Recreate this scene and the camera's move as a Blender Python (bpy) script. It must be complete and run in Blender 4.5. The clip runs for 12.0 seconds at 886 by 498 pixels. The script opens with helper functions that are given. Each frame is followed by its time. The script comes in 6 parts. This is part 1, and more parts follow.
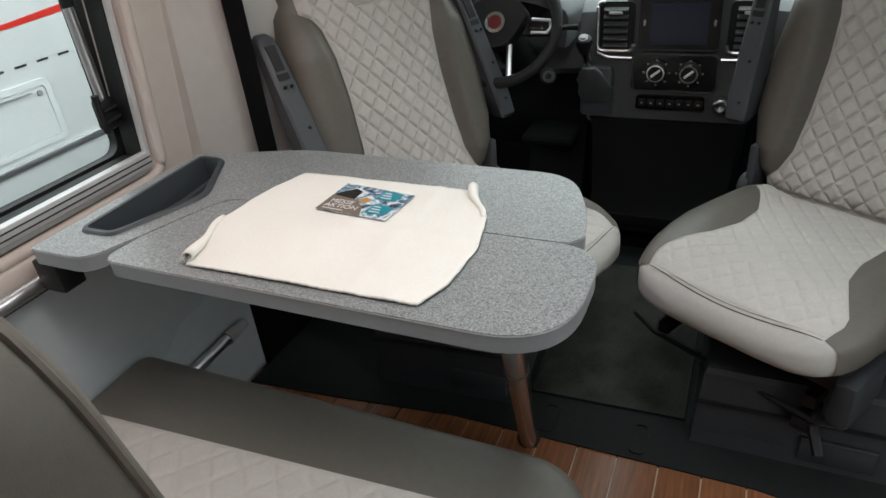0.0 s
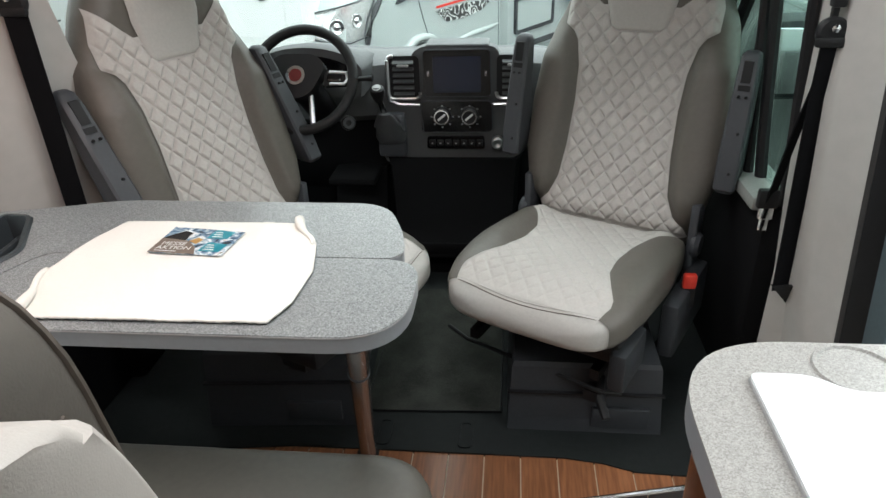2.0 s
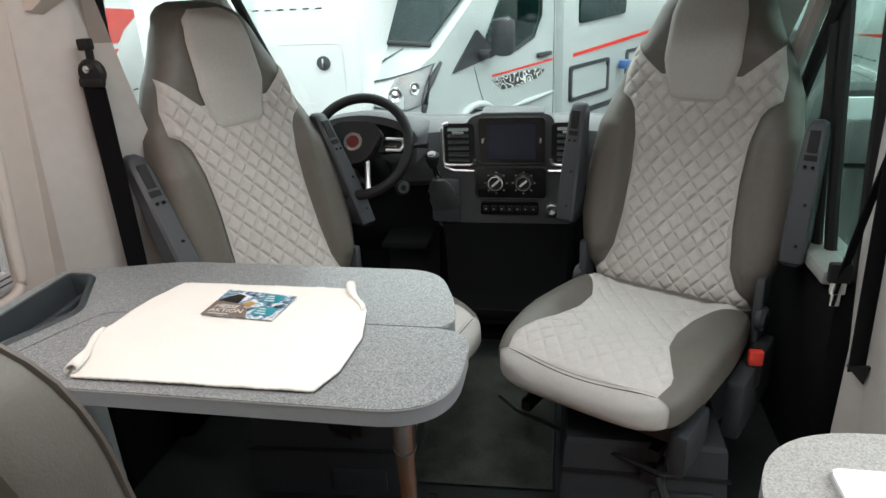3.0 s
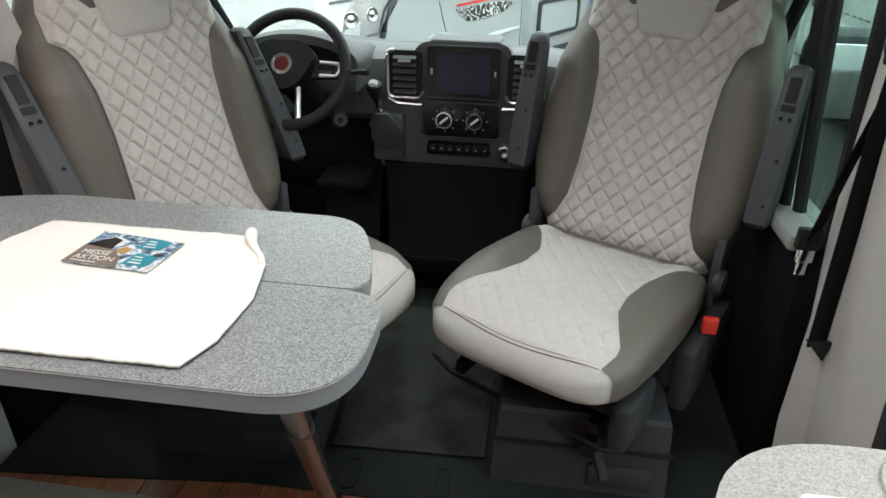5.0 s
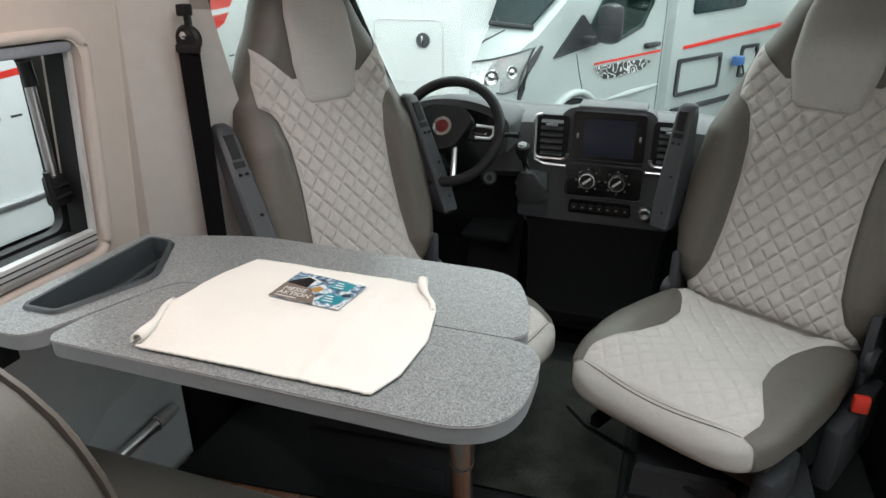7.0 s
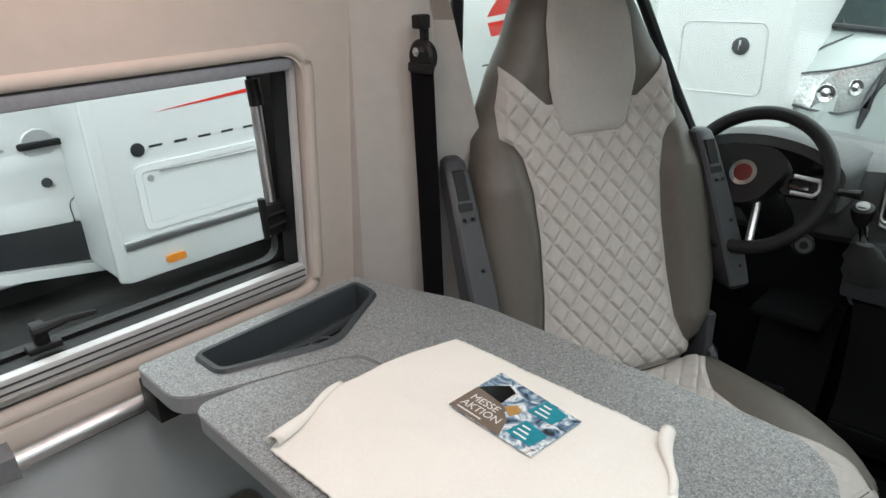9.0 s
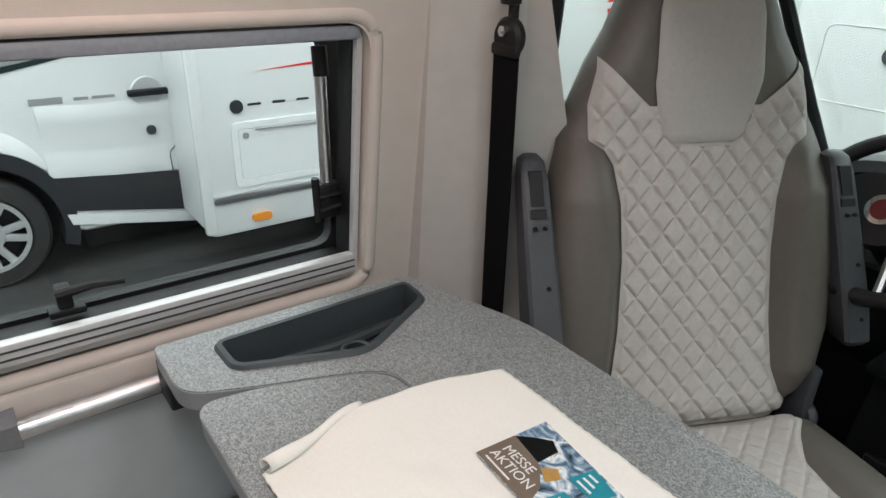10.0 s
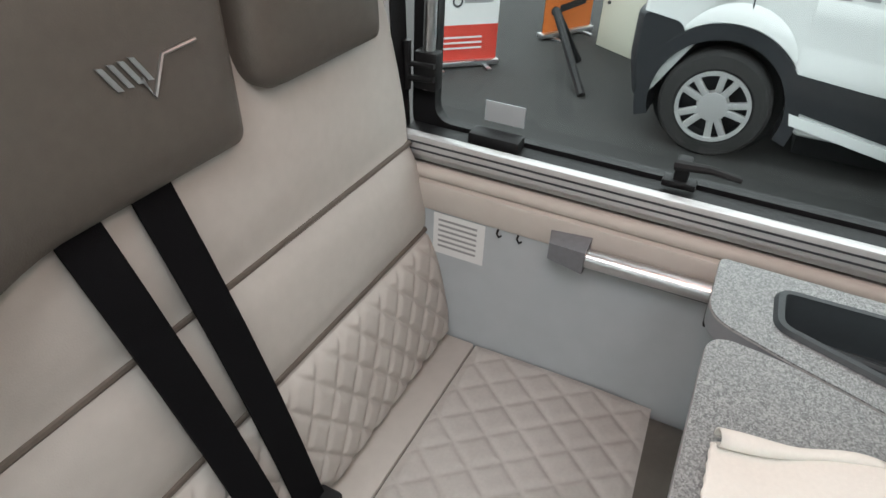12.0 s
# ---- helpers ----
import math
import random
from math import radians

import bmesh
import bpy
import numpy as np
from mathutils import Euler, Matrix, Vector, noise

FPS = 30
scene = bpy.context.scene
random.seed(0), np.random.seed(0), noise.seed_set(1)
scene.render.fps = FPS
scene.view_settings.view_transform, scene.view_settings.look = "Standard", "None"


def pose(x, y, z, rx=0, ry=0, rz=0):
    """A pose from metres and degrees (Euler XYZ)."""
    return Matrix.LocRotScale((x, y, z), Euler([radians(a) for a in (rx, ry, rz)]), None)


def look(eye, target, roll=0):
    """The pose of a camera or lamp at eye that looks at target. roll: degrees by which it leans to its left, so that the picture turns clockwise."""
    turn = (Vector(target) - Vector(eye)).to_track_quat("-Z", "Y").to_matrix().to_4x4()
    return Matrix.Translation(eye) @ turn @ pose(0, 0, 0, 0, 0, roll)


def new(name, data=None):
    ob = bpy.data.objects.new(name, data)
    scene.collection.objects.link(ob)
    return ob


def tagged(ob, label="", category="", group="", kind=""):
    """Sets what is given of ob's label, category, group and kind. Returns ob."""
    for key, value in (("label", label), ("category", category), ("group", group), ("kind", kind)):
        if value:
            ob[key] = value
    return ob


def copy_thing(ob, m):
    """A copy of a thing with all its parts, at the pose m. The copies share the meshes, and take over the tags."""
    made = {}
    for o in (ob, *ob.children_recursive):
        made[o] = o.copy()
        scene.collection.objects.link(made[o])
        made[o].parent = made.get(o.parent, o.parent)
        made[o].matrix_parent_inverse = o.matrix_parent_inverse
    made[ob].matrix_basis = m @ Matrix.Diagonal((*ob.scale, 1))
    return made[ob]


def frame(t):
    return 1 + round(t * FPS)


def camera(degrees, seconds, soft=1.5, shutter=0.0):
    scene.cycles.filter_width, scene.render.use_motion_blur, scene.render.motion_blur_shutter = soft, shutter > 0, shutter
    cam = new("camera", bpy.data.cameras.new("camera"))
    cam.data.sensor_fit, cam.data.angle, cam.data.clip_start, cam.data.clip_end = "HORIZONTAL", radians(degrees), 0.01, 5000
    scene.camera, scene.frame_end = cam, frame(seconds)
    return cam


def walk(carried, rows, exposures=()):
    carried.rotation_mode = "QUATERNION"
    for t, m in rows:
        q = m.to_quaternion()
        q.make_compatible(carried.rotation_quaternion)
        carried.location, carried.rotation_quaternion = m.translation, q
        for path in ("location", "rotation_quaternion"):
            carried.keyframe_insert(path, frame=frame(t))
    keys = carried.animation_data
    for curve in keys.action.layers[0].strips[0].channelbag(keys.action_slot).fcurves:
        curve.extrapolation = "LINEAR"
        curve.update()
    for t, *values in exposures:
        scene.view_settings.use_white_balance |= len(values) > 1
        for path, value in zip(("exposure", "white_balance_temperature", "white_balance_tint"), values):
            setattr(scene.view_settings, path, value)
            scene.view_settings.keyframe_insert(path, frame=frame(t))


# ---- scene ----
cam = camera(67.6, 12.0)
PATH = [
    (0, (0.252, -0.632, 1.263), (-0.504, 0.913, 0.241), -5.8),
    (0.5, (0.259, -0.685, 1.257), (-0.184, 0.967, 0.219), -3.0),
    (1, (0.279, -0.673, 1.241), (0.077, 0.996, 0.158), -2.2),
    (1.5, (0.267, -0.71, 1.253), (0.071, 0.959, 0.168), -2.9),
    (2, (0.252, -0.797, 1.295), (0.054, 0.964, 0.369), -2.1),
    (2.5, (0.262, -0.833, 1.309), (0.049, 0.988, 0.512), -2.3),
    (3, (0.248, -0.771, 1.296), (-0.108, 1.048, 0.546), -2.8),
    (3.5, (0.289, -0.654, 1.271), (0.004, 1.161, 0.479), -1.3),
    (3.7, (0.303, -0.613, 1.255), (0.1, 1.197, 0.429), 0.1),
    (5.3, (0.272, -0.574, 1.235), (0.018, 1.181, 0.309), 1.9),
    (5.5, (0.262, -0.585, 1.244), (-0.052, 1.162, 0.322), 1.3),
    (6, (0.233, -0.638, 1.282), (-0.257, 1.094, 0.41), -0.3),
    (6.5, (0.23, -0.684, 1.283), (-0.313, 1.064, 0.477), -0.1),
    (6.7, (0.234, -0.692, 1.292), (-0.325, 1.054, 0.491), -0.0),
    (8.3, (0.138, -0.491, 1.308), (-0.799, 1.119, 0.581), -1.6),
    (8.5, (0.114, -0.425, 1.298), (-0.931, 1.124, 0.585), -2.0),
    (9, (0.111, -0.299, 1.294), (-1.181, 1.009, 0.507), -2.1),
    (9.5, (0.077, -0.27, 1.284), (-1.267, 0.959, 0.456), 0.1),
    (10, (0.033, -0.156, 1.275), (-1.421, 0.932, 0.435), 1.7),
    (10.5, (0.009, -0.06, 1.267), (-1.604, 0.652, 0.322), 1.5),
    (11, (-0.047, -0.074, 1.261), (-1.714, 0.367, 0.247), 3.5),
    (11.5, (-0.077, -0.015, 1.252), (-1.746, -0.254, 0.176), 4.6),
    (12, (-0.042, -0.04, 1.233), (-1.533, -0.72, 0.087), 2.9),
]
EXPO = [(0, -0.16), (0.5, 0.06), (1.5, 0.25), (2.5, 0.22), (3.5, 0.12), (5.5, 0.28), (6.5, 0.1), (8.5, -0.1), (10.5, -0.2), (12, -0.1)]
walk(cam, [(t, look(eye, target, roll)) for t, eye, target, roll in PATH], EXPO)

# ---------------------------------------------------------------- light
w = bpy.data.worlds.new("hall_light")
w.use_nodes = True
scene.world = w
w.node_tree.nodes["Background"].inputs[0].default_value = (0.92, 0.99, 1.0, 1)
w.node_tree.nodes["Background"].inputs[1].default_value = 4.0


def area_lamp(name, at, target, sx, sy, watts, color):
    data = bpy.data.lights.new(name, "AREA")
    data.shape, data.size, data.size_y, data.energy, data.color = "RECTANGLE", sx, sy, watts, color
    ob = new(name, data)
    ob.matrix_world = look(at, target)
    return ob


area_lamp("ceiling_lamp_light", (0.05, -0.25, 1.80), (0.05, -0.2, 0), 0.55, 0.35, 8.5, (0.955, 0.985, 1.0))
area_lamp("front_lamp_light", (0.2, 0.45, 1.80), (0.2, 0.5, 0), 0.35, 0.25, 5.2, (0.955, 0.985, 1.0))
area_lamp("wall_strip_light", (-0.70, 0.0, 1.62), (-0.98, 0.05, 1.1), 0.03, 1.1, 3.4, (1.0, 0.64, 0.54))


# ---------------------------------------------------------------- materials
def mat(name, color, rough=0.5, metal=0.0, vary=0.15, scale=30.0, bump=0.0, bump_scale=200.0, coat=0.0, spec=0.5, dark=None):
    m = bpy.data.materials.new(name)
    m.use_nodes = True
    nt = m.node_tree
    b = nt.nodes["Principled BSDF"]
    b.inputs["Roughness"].default_value = rough
    b.inputs["Metallic"].default_value = metal
    b.inputs["Coat Weight"].default_value = coat
    b.inputs["Specular IOR Level"].default_value = spec
    tc = nt.nodes.new("ShaderNodeTexCoord")
    big = nt.nodes.new("ShaderNodeTexNoise")
    big.inputs["Scale"].default_value = scale * 0.12
    big.inputs["Detail"].default_value = 4
    fine = nt.nodes.new("ShaderNodeTexNoise")
    fine.inputs["Scale"].default_value = scale * 4
    fine.inputs["Detail"].default_value = 3
    for n in (big, fine):
        nt.links.new(tc.outputs["Object"], n.inputs["Vector"])
    add = nt.nodes.new("ShaderNodeMath")
    add.operation = "ADD"
    nt.links.new(big.outputs["Fac"], add.inputs[0])
    nt.links.new(fine.outputs["Fac"], add.inputs[1])
    ramp = nt.nodes.new("ShaderNodeMapRange")
    ramp.inputs["From Min"].default_value, ramp.inputs["From Max"].default_value = 0.6, 1.4
    nt.links.new(add.outputs[0], ramp.inputs["Value"])
    mix = nt.nodes.new("ShaderNodeMix")
    mix.data_type = "RGBA"
    lo = dark or [c * (1 - vary) for c in color]
    hi = [min(1, c * (1 + vary)) for c in color]
    mix.inputs[6].default_value, mix.inputs[7].default_value = (*lo, 1), (*hi, 1)
    nt.links.new(ramp.outputs[0], mix.inputs[0])
    nt.links.new(mix.outputs[2], b.inputs["Base Color"])
    rr = nt.nodes.new("ShaderNodeMapRange")
    rr.inputs["To Min"].default_value, rr.inputs["To Max"].default_value = max(0.02, rough - 0.07), min(1, rough + 0.07)
    nt.links.new(big.outputs["Fac"], rr.inputs["Value"])
    nt.links.new(rr.outputs[0], b.inputs["Roughness"])
    if bump:
        nb = nt.nodes.new("ShaderNodeTexNoise")
        nb.inputs["Scale"].default_value = bump_scale
        nb.inputs["Detail"].default_value = 5
        nt.links.new(tc.outputs["Object"], nb.inputs["Vector"])
        bp = nt.nodes.new("ShaderNodeBump")
        bp.inputs["Strength"].default_value, bp.inputs["Distance"].default_value = bump, 0.002
        nt.links.new(nb.outputs["Fac"], bp.inputs["Height"])
        nt.links.new(bp.outputs[0], b.inputs["Normal"])
    return m


def speckled(name, base, dark, light, rough, grain=620.0):
    """Laminate with fine granite flecks of two sizes."""
    m = mat(name, base, rough, vary=0.1, scale=20, bump=0.02, bump_scale=900)
    nt = m.node_tree
    b = nt.nodes["Principled BSDF"]
    tc = nt.nodes.new("ShaderNodeTexCoord")
    total = None
    for size, weight in ((grain, 0.72), (grain * 0.5, 0.28)):
        v = nt.nodes.new("ShaderNodeTexVoronoi")
        v.inputs["Scale"].default_value = size
        nt.links.new(tc.outputs["Object"], v.inputs["Vector"])
        sep = nt.nodes.new("ShaderNodeSeparateColor")
        nt.links.new(v.outputs["Color"], sep.inputs[0])
        w_node = nt.nodes.new("ShaderNodeMath")
        w_node.operation = "MULTIPLY_ADD"
        w_node.inputs[1].default_value = weight
        w_node.inputs[2].default_value = 0.0
        nt.links.new(sep.outputs[0], w_node.inputs[0])
        if total:
            nt.links.new(total.outputs[0], w_node.inputs[2])
        total = w_node
    r = nt.nodes.new("ShaderNodeValToRGB")
    r.color_ramp.elements[0].position, r.color_ramp.elements[0].color = 0.12, (*dark, 1)
    r.color_ramp.elements[1].position, r.color_ramp.elements[1].color = 0.88, (*light, 1)
    e = r.color_ramp.elements.new(0.5)
    e.color = (*base, 1)
    nt.links.new(total.outputs[0], r.inputs[0])
    nt.links.new(r.outputs[0], b.inputs["Base Color"])
    return m


def glass(name, tint, rough=0.0):
    m = bpy.data.materials.new(name)
    m.use_nodes = True
    nt = m.node_tree
    nt.nodes.clear()
    out = nt.nodes.new("ShaderNodeOutputMaterial")
    tr = nt.nodes.new("ShaderNodeBsdfTransparent")
    tr.inputs[0].default_value = (*tint, 1)
    gl = nt.nodes.new("ShaderNodeBsdfGlossy")
    gl.inputs["Roughness"].default_value = 0.02
    lw = nt.nodes.new("ShaderNodeLayerWeight")
    lw.inputs[0].default_value = 0.25
    fr = nt.nodes.new("ShaderNodeMath")
    fr.operation = "MULTIPLY"
    fr.inputs[1].default_value = 0.28
    nt.links.new(lw.outputs["Facing"], fr.inputs[0])
    mx = nt.nodes.new("ShaderNodeMixShader")
    nt.links.new(fr.outputs[0], mx.inputs[0])
    nt.links.new(tr.outputs[0], mx.inputs[1])
    nt.links.new(gl.outputs[0], mx.inputs[2])
    nt.links.new(mx.outputs[0], out.inputs[0])
    return m


def glow(name, color, strength):
    m = bpy.data.materials.new(name)
    m.use_nodes = True
    b = m.node_tree.nodes["Principled BSDF"]
    b.inputs["Base Color"].default_value = (*color, 1)
    b.inputs["Emission Color"].default_value = (*color, 1)
    b.inputs["Emission Strength"].default_value = strength
    return m


def wood(name):
    """Brown teak-look plank, grain along y."""
    m = mat(name, (0.27, 0.095, 0.035), 0.33, vary=0.2, scale=15)
    nt = m.node_tree
    b = nt.nodes["Principled BSDF"]
    tc = nt.nodes.new("ShaderNodeTexCoord")
    mp = nt.nodes.new("ShaderNodeMapping")
    mp.inputs["Scale"].default_value = (60, 4, 60)
    oi = nt.nodes.new("ShaderNodeObjectInfo")
    nz = nt.nodes.new("ShaderNodeTexNoise")
    nz.inputs["Scale"].default_value, nz.inputs["Detail"].default_value = 2.0, 6
    nt.links.new(tc.outputs["Object"], mp.inputs[0])
    nt.links.new(mp.outputs[0], nz.inputs["Vector"])
    r = nt.nodes.new("ShaderNodeValToRGB")
    r.color_ramp.elements[0].position, r.color_ramp.elements[0].color = 0.3, (0.145, 0.052, 0.022, 1)
    r.color_ramp.elements[1].position, r.color_ramp.elements[1].color = 0.72, (0.30, 0.122, 0.055, 1)
    nt.links.new(nz.outputs["Fac"], r.inputs[0])
    hv = nt.nodes.new("ShaderNodeHueSaturation")
    mr = nt.nodes.new("ShaderNodeMapRange")
    mr.inputs["To Min"].default_value, mr.inputs["To Max"].default_value = 0.8, 1.2
    nt.links.new(oi.outputs["Random"], mr.inputs["Value"])
    nt.links.new(mr.outputs[0], hv.inputs["Value"])
    nt.links.new(r.outputs[0], hv.inputs["Color"])
    nt.links.new(hv.outputs[0], b.inputs["Base Color"])
    return m


def reptile(name):
    """Black and white contour-line decal."""
    m = mat(name, (0.5, 0.5, 0.5), 0.3)
    nt = m.node_tree
    tc = nt.nodes.new("ShaderNodeTexCoord")
    base = nt.nodes.new("ShaderNodeTexNoise")
    base.inputs["Scale"].default_value, base.inputs["Detail"].default_value = 5.5, 1.5
    nz = nt.nodes.new("ShaderNodeMath")
    nz.operation = "PINGPONG"
    nz.inputs[1].default_value = 0.045
    big = nt.nodes.new("ShaderNodeMath")
    big.operation = "MULTIPLY"
    big.inputs[1].default_value = 22.0
    r = nt.nodes.new("ShaderNodeValToRGB")
    r.color_ramp.interpolation = "CONSTANT"
    r.color_ramp.elements[0].color = (0.02, 0.02, 0.02, 1)
    r.color_ramp.elements[1].position, r.color_ramp.elements[1].color = 0.68, (0.7, 0.72, 0.7, 1)
    nt.links.new(tc.outputs["Object"], base.inputs["Vector"])
    nt.links.new(base.outputs["Fac"], nz.inputs[0])
    nt.links.new(nz.outputs[0], big.inputs[0])
    nt.links.new(big.outputs[0], r.inputs[0])
    nt.links.new(r.outputs[0], nt.nodes["Principled BSDF"].inputs["Base Color"])
    return m


def photo_print(name):
    """Printed mountain picture: snow, blue shadow and rock."""
    m = mat(name, (0.3, 0.3, 0.3), 0.25)
    nt = m.node_tree
    tc = nt.nodes.new("ShaderNodeTexCoord")
    nz = nt.nodes.new("ShaderNodeTexNoise")
    nz.inputs["Scale"].default_value, nz.inputs["Detail"].default_value, nz.inputs["Distortion"].default_value = 38, 6, 1.5
    r = nt.nodes.new("ShaderNodeValToRGB")
    cols = ((0.3, (0.03, 0.035, 0.04)), (0.43, (0.12, 0.2, 0.3)), (0.52, (0.35, 0.45, 0.52)), (0.6, (0.8, 0.84, 0.86)), (0.7, (0.16, 0.13, 0.1)))
    r.color_ramp.elements[0].position, r.color_ramp.elements[0].color = cols[0][0], (*cols[0][1], 1)
    r.color_ramp.elements[1].position, r.color_ramp.elements[1].color = cols[4][0], (*cols[4][1], 1)
    for p, c in cols[1:4]:
        r.color_ramp.elements.new(p).color = (*c, 1)
    nt.links.new(tc.outputs["Object"], nz.inputs["Vector"])
    nt.links.new(nz.outputs["Fac"], r.inputs[0])
    nt.links.new(r.outputs[0], nt.nodes["Principled BSDF"].inputs["Base Color"])
    return m


QUILT = mat("light_quilt_fabric", (0.48, 0.455, 0.43), 0.85, vary=0.07, scale=40, bump=0.35, bump_scale=900, spec=0.2)
PLAIN = mat("light_plain_fabric", (0.44, 0.42, 0.395), 0.8, vary=0.07, scale=30, bump=0.25, bump_scale=900, spec=0.25)
CREAM = mat("cream_leatherette", (0.49, 0.455, 0.42), 0.55, vary=0.06, scale=12, bump=0.15, bump_scale=600)
BROWN = mat("taupe_leatherette", (0.112, 0.100, 0.086), 0.5, vary=0.1, scale=18, bump=0.2, bump_scale=500)
PIPING = mat("taupe_piping", (0.11, 0.09, 0.075), 0.6)
LAMINATE = speckled("grey_speckled_laminate", (0.215, 0.227, 0.230), (0.115, 0.122, 0.126), (0.345, 0.358, 0.358), 0.34)
EDGE = mat("grey_edge_band", (0.25, 0.26, 0.275), 0.4, vary=0.06)
WORKTOP = speckled("pale_stone_laminate", (0.37, 0.36, 0.34), (0.27, 0.26, 0.245), (0.46, 0.45, 0.43), 0.4)
TOWEL = mat("white_cotton", (0.82, 0.80, 0.75), 0.95, vary=0.04, scale=60, bump=0.5, bump_scale=1200, spec=0.1)
TRAY = mat("petrol_grey_plastic", (0.030, 0.038, 0.043), 0.5, vary=0.1, bump=0.15, bump_scale=900)
BLACK = mat("black_plastic", (0.010, 0.010, 0.011), 0.5, vary=0.2, spec=0.3, bump=0.2, bump_scale=700)
MAT_RUBBER = mat("black_rubber_mat", (0.010, 0.012, 0.012), 0.7, vary=0.25, spec=0.25, scale=14, bump=0.25, bump_scale=500)
CARPET = mat("charcoal_carpet", (0.042, 0.044, 0.039), 0.97, vary=0.6, scale=90, bump=1.0, bump_scale=700, spec=0.1)
GLOSSBLACK = mat("gloss_black", (0.006, 0.006, 0.007), 0.16, vary=0.05)
# Darker, duller copy of BLACK: shade of footwell and low linings is in the colour.
SHADEBLACK = mat("shaded_black_plastic", (0.005, 0.005, 0.0055), 0.9, vary=0.2, spec=0.12, bump=0.2, bump_scale=600)
SOOT = mat("dark_pedestal_plastic", (0.027, 0.029, 0.033), 0.6, vary=0.15, spec=0.35, bump=0.2, bump_scale=700)
SCREEN = mat("dark_glass_screen", (0.010, 0.015, 0.034), 0.14, vary=0.02)
DASH = mat("charcoal_dash_plastic", (0.068, 0.070, 0.073), 0.47, vary=0.12, bump=0.3, bump_scale=900)
GREYPL = mat("mid_grey_plastic", (0.048, 0.051, 0.058), 0.5, vary=0.1, bump=0.2, bump_scale=800)
BELT = mat("black_webbing", (0.005, 0.005, 0.006), 0.85, vary=0.15, spec=0.1, scale=80, bump=0.4, bump_scale=900)
CHROME = mat("chrome", (0.75, 0.75, 0.76), 0.12, 1.0, vary=0.05)
STEEL = mat("brushed_aluminium", (0.62, 0.62, 0.63), 0.3, 1.0, vary=0.08, bump=0.1, bump_scale=300)
FRAMEGREY = mat("satin_aluminium_frame", (0.62, 0.62, 0.62), 0.32, 0.35, vary=0.06)
BEIGE = mat("beige_wall_panel", (0.55, 0.50, 0.455), 0.6, vary=0.05, scale=8, bump=0.15, bump_scale=500)
PILLAR = mat("warm_grey_pillar_trim", (0.46, 0.445, 0.42), 0.55, vary=0.06, scale=8, bump=0.15, bump_scale=500)
BOARD = mat("pale_blue_grey_board", (0.46, 0.49, 0.51), 0.28, vary=0.05, scale=5)
CEIL = mat("cream_ceiling_panel", (0.62, 0.58, 0.53), 0.6, vary=0.04)
WOOD = wood("teak_plank")
CAULK = mat("pale_caulk_line", (0.55, 0.47, 0.36), 0.6)
DARKWOOD = mat("brown_cabinet_wood", (0.16, 0.06, 0.025), 0.3, vary=0.2, scale=20)
RED = mat("red_plastic", (0.60, 0.035, 0.02), 0.4, vary=0.1)
REDPAINT = mat("red_foil", (0.70, 0.035, 0.022), 0.4, vary=0.05, spec=0.2)
WHITEPAINT = mat("white_vehicle_paint", (0.78, 0.80, 0.79), 0.2, vary=0.03, scale=4, coat=0.5)
GREYPAINT = mat("grey_vehicle_paint", (0.43, 0.475, 0.465), 0.2, vary=0.05, scale=4, coat=0.6)
DARKPAINT = mat("dark_grey_cladding", (0.020, 0.022, 0.026), 0.5, vary=0.1)
TYRE = mat("tyre_rubber", (0.025, 0.024, 0.024), 0.85, vary=0.2)
RIM = mat("silver_rim", (0.72, 0.72, 0.72), 0.3, 0.6, vary=0.06)
HALLFLOOR = mat("grey_hall_carpet", (0.030, 0.030, 0.029), 0.9, vary=0.3, scale=12, bump=0.4, bump_scale=200)
HALLWALL = mat("pale_hall_wall", (0.6, 0.63, 0.62), 0.8, vary=0.06, scale=1)
ORANGE = mat("orange_print", (0.75, 0.20, 0.04), 0.5, vary=0.06)
BANNERWHITE = mat("white_print", (0.75, 0.75, 0.74), 0.5, vary=0.03)
BANNERRED = mat("red_print", (0.62, 0.06, 0.04), 0.5, vary=0.04)
CREAMBOX = mat("cream_cabinet", (0.62, 0.60, 0.50), 0.5, vary=0.05)
AMBER = mat("amber_lens", (0.75, 0.26, 0.03), 0.2)
LAMPGLASS = mat("clear_headlamp", (0.55, 0.58, 0.58), 0.12, 0.7, vary=0.8, scale=16, bump=1.0, bump_scale=40)
DECAL = reptile("contour_decal")
PRINT = photo_print("mountain_print")
TEAL = mat("teal_print", (0.02, 0.25, 0.32), 0.3)
TAUPEPRINT = mat("taupe_print", (0.17, 0.13, 0.10), 0.3)
GREYPRINT = mat("grey_print", (0.3, 0.3, 0.3), 0.4)
ACRYLIC = glass("grey_acrylic_pane", (0.84, 0.86, 0.86))
CLEAR = glass("clear_pane", (0.92, 0.95, 0.94))
TINTED = glass("tinted_pane", (0.60, 0.72, 0.68))
MIRRORGLASS = mat("dark_vehicle_glass", (0.02, 0.035, 0.036), 0.05, vary=0.6, scale=6, spec=0.2)


# ---------------------------------------------------------------- mesh helpers
def finish(name, bm, material, smooth=False):
    me = bpy.data.meshes.new(name)
    bmesh.ops.recalc_face_normals(bm, faces=bm.faces)
    if smooth:
        for fc in bm.faces:
            fc.smooth = True
        for e in bm.edges:
            if len(e.link_faces) == 2 and e.calc_face_angle(0) > 0.7:
                e.smooth = False
    bm.to_mesh(me)
    bm.free()
    me.materials.append(material)
    return me


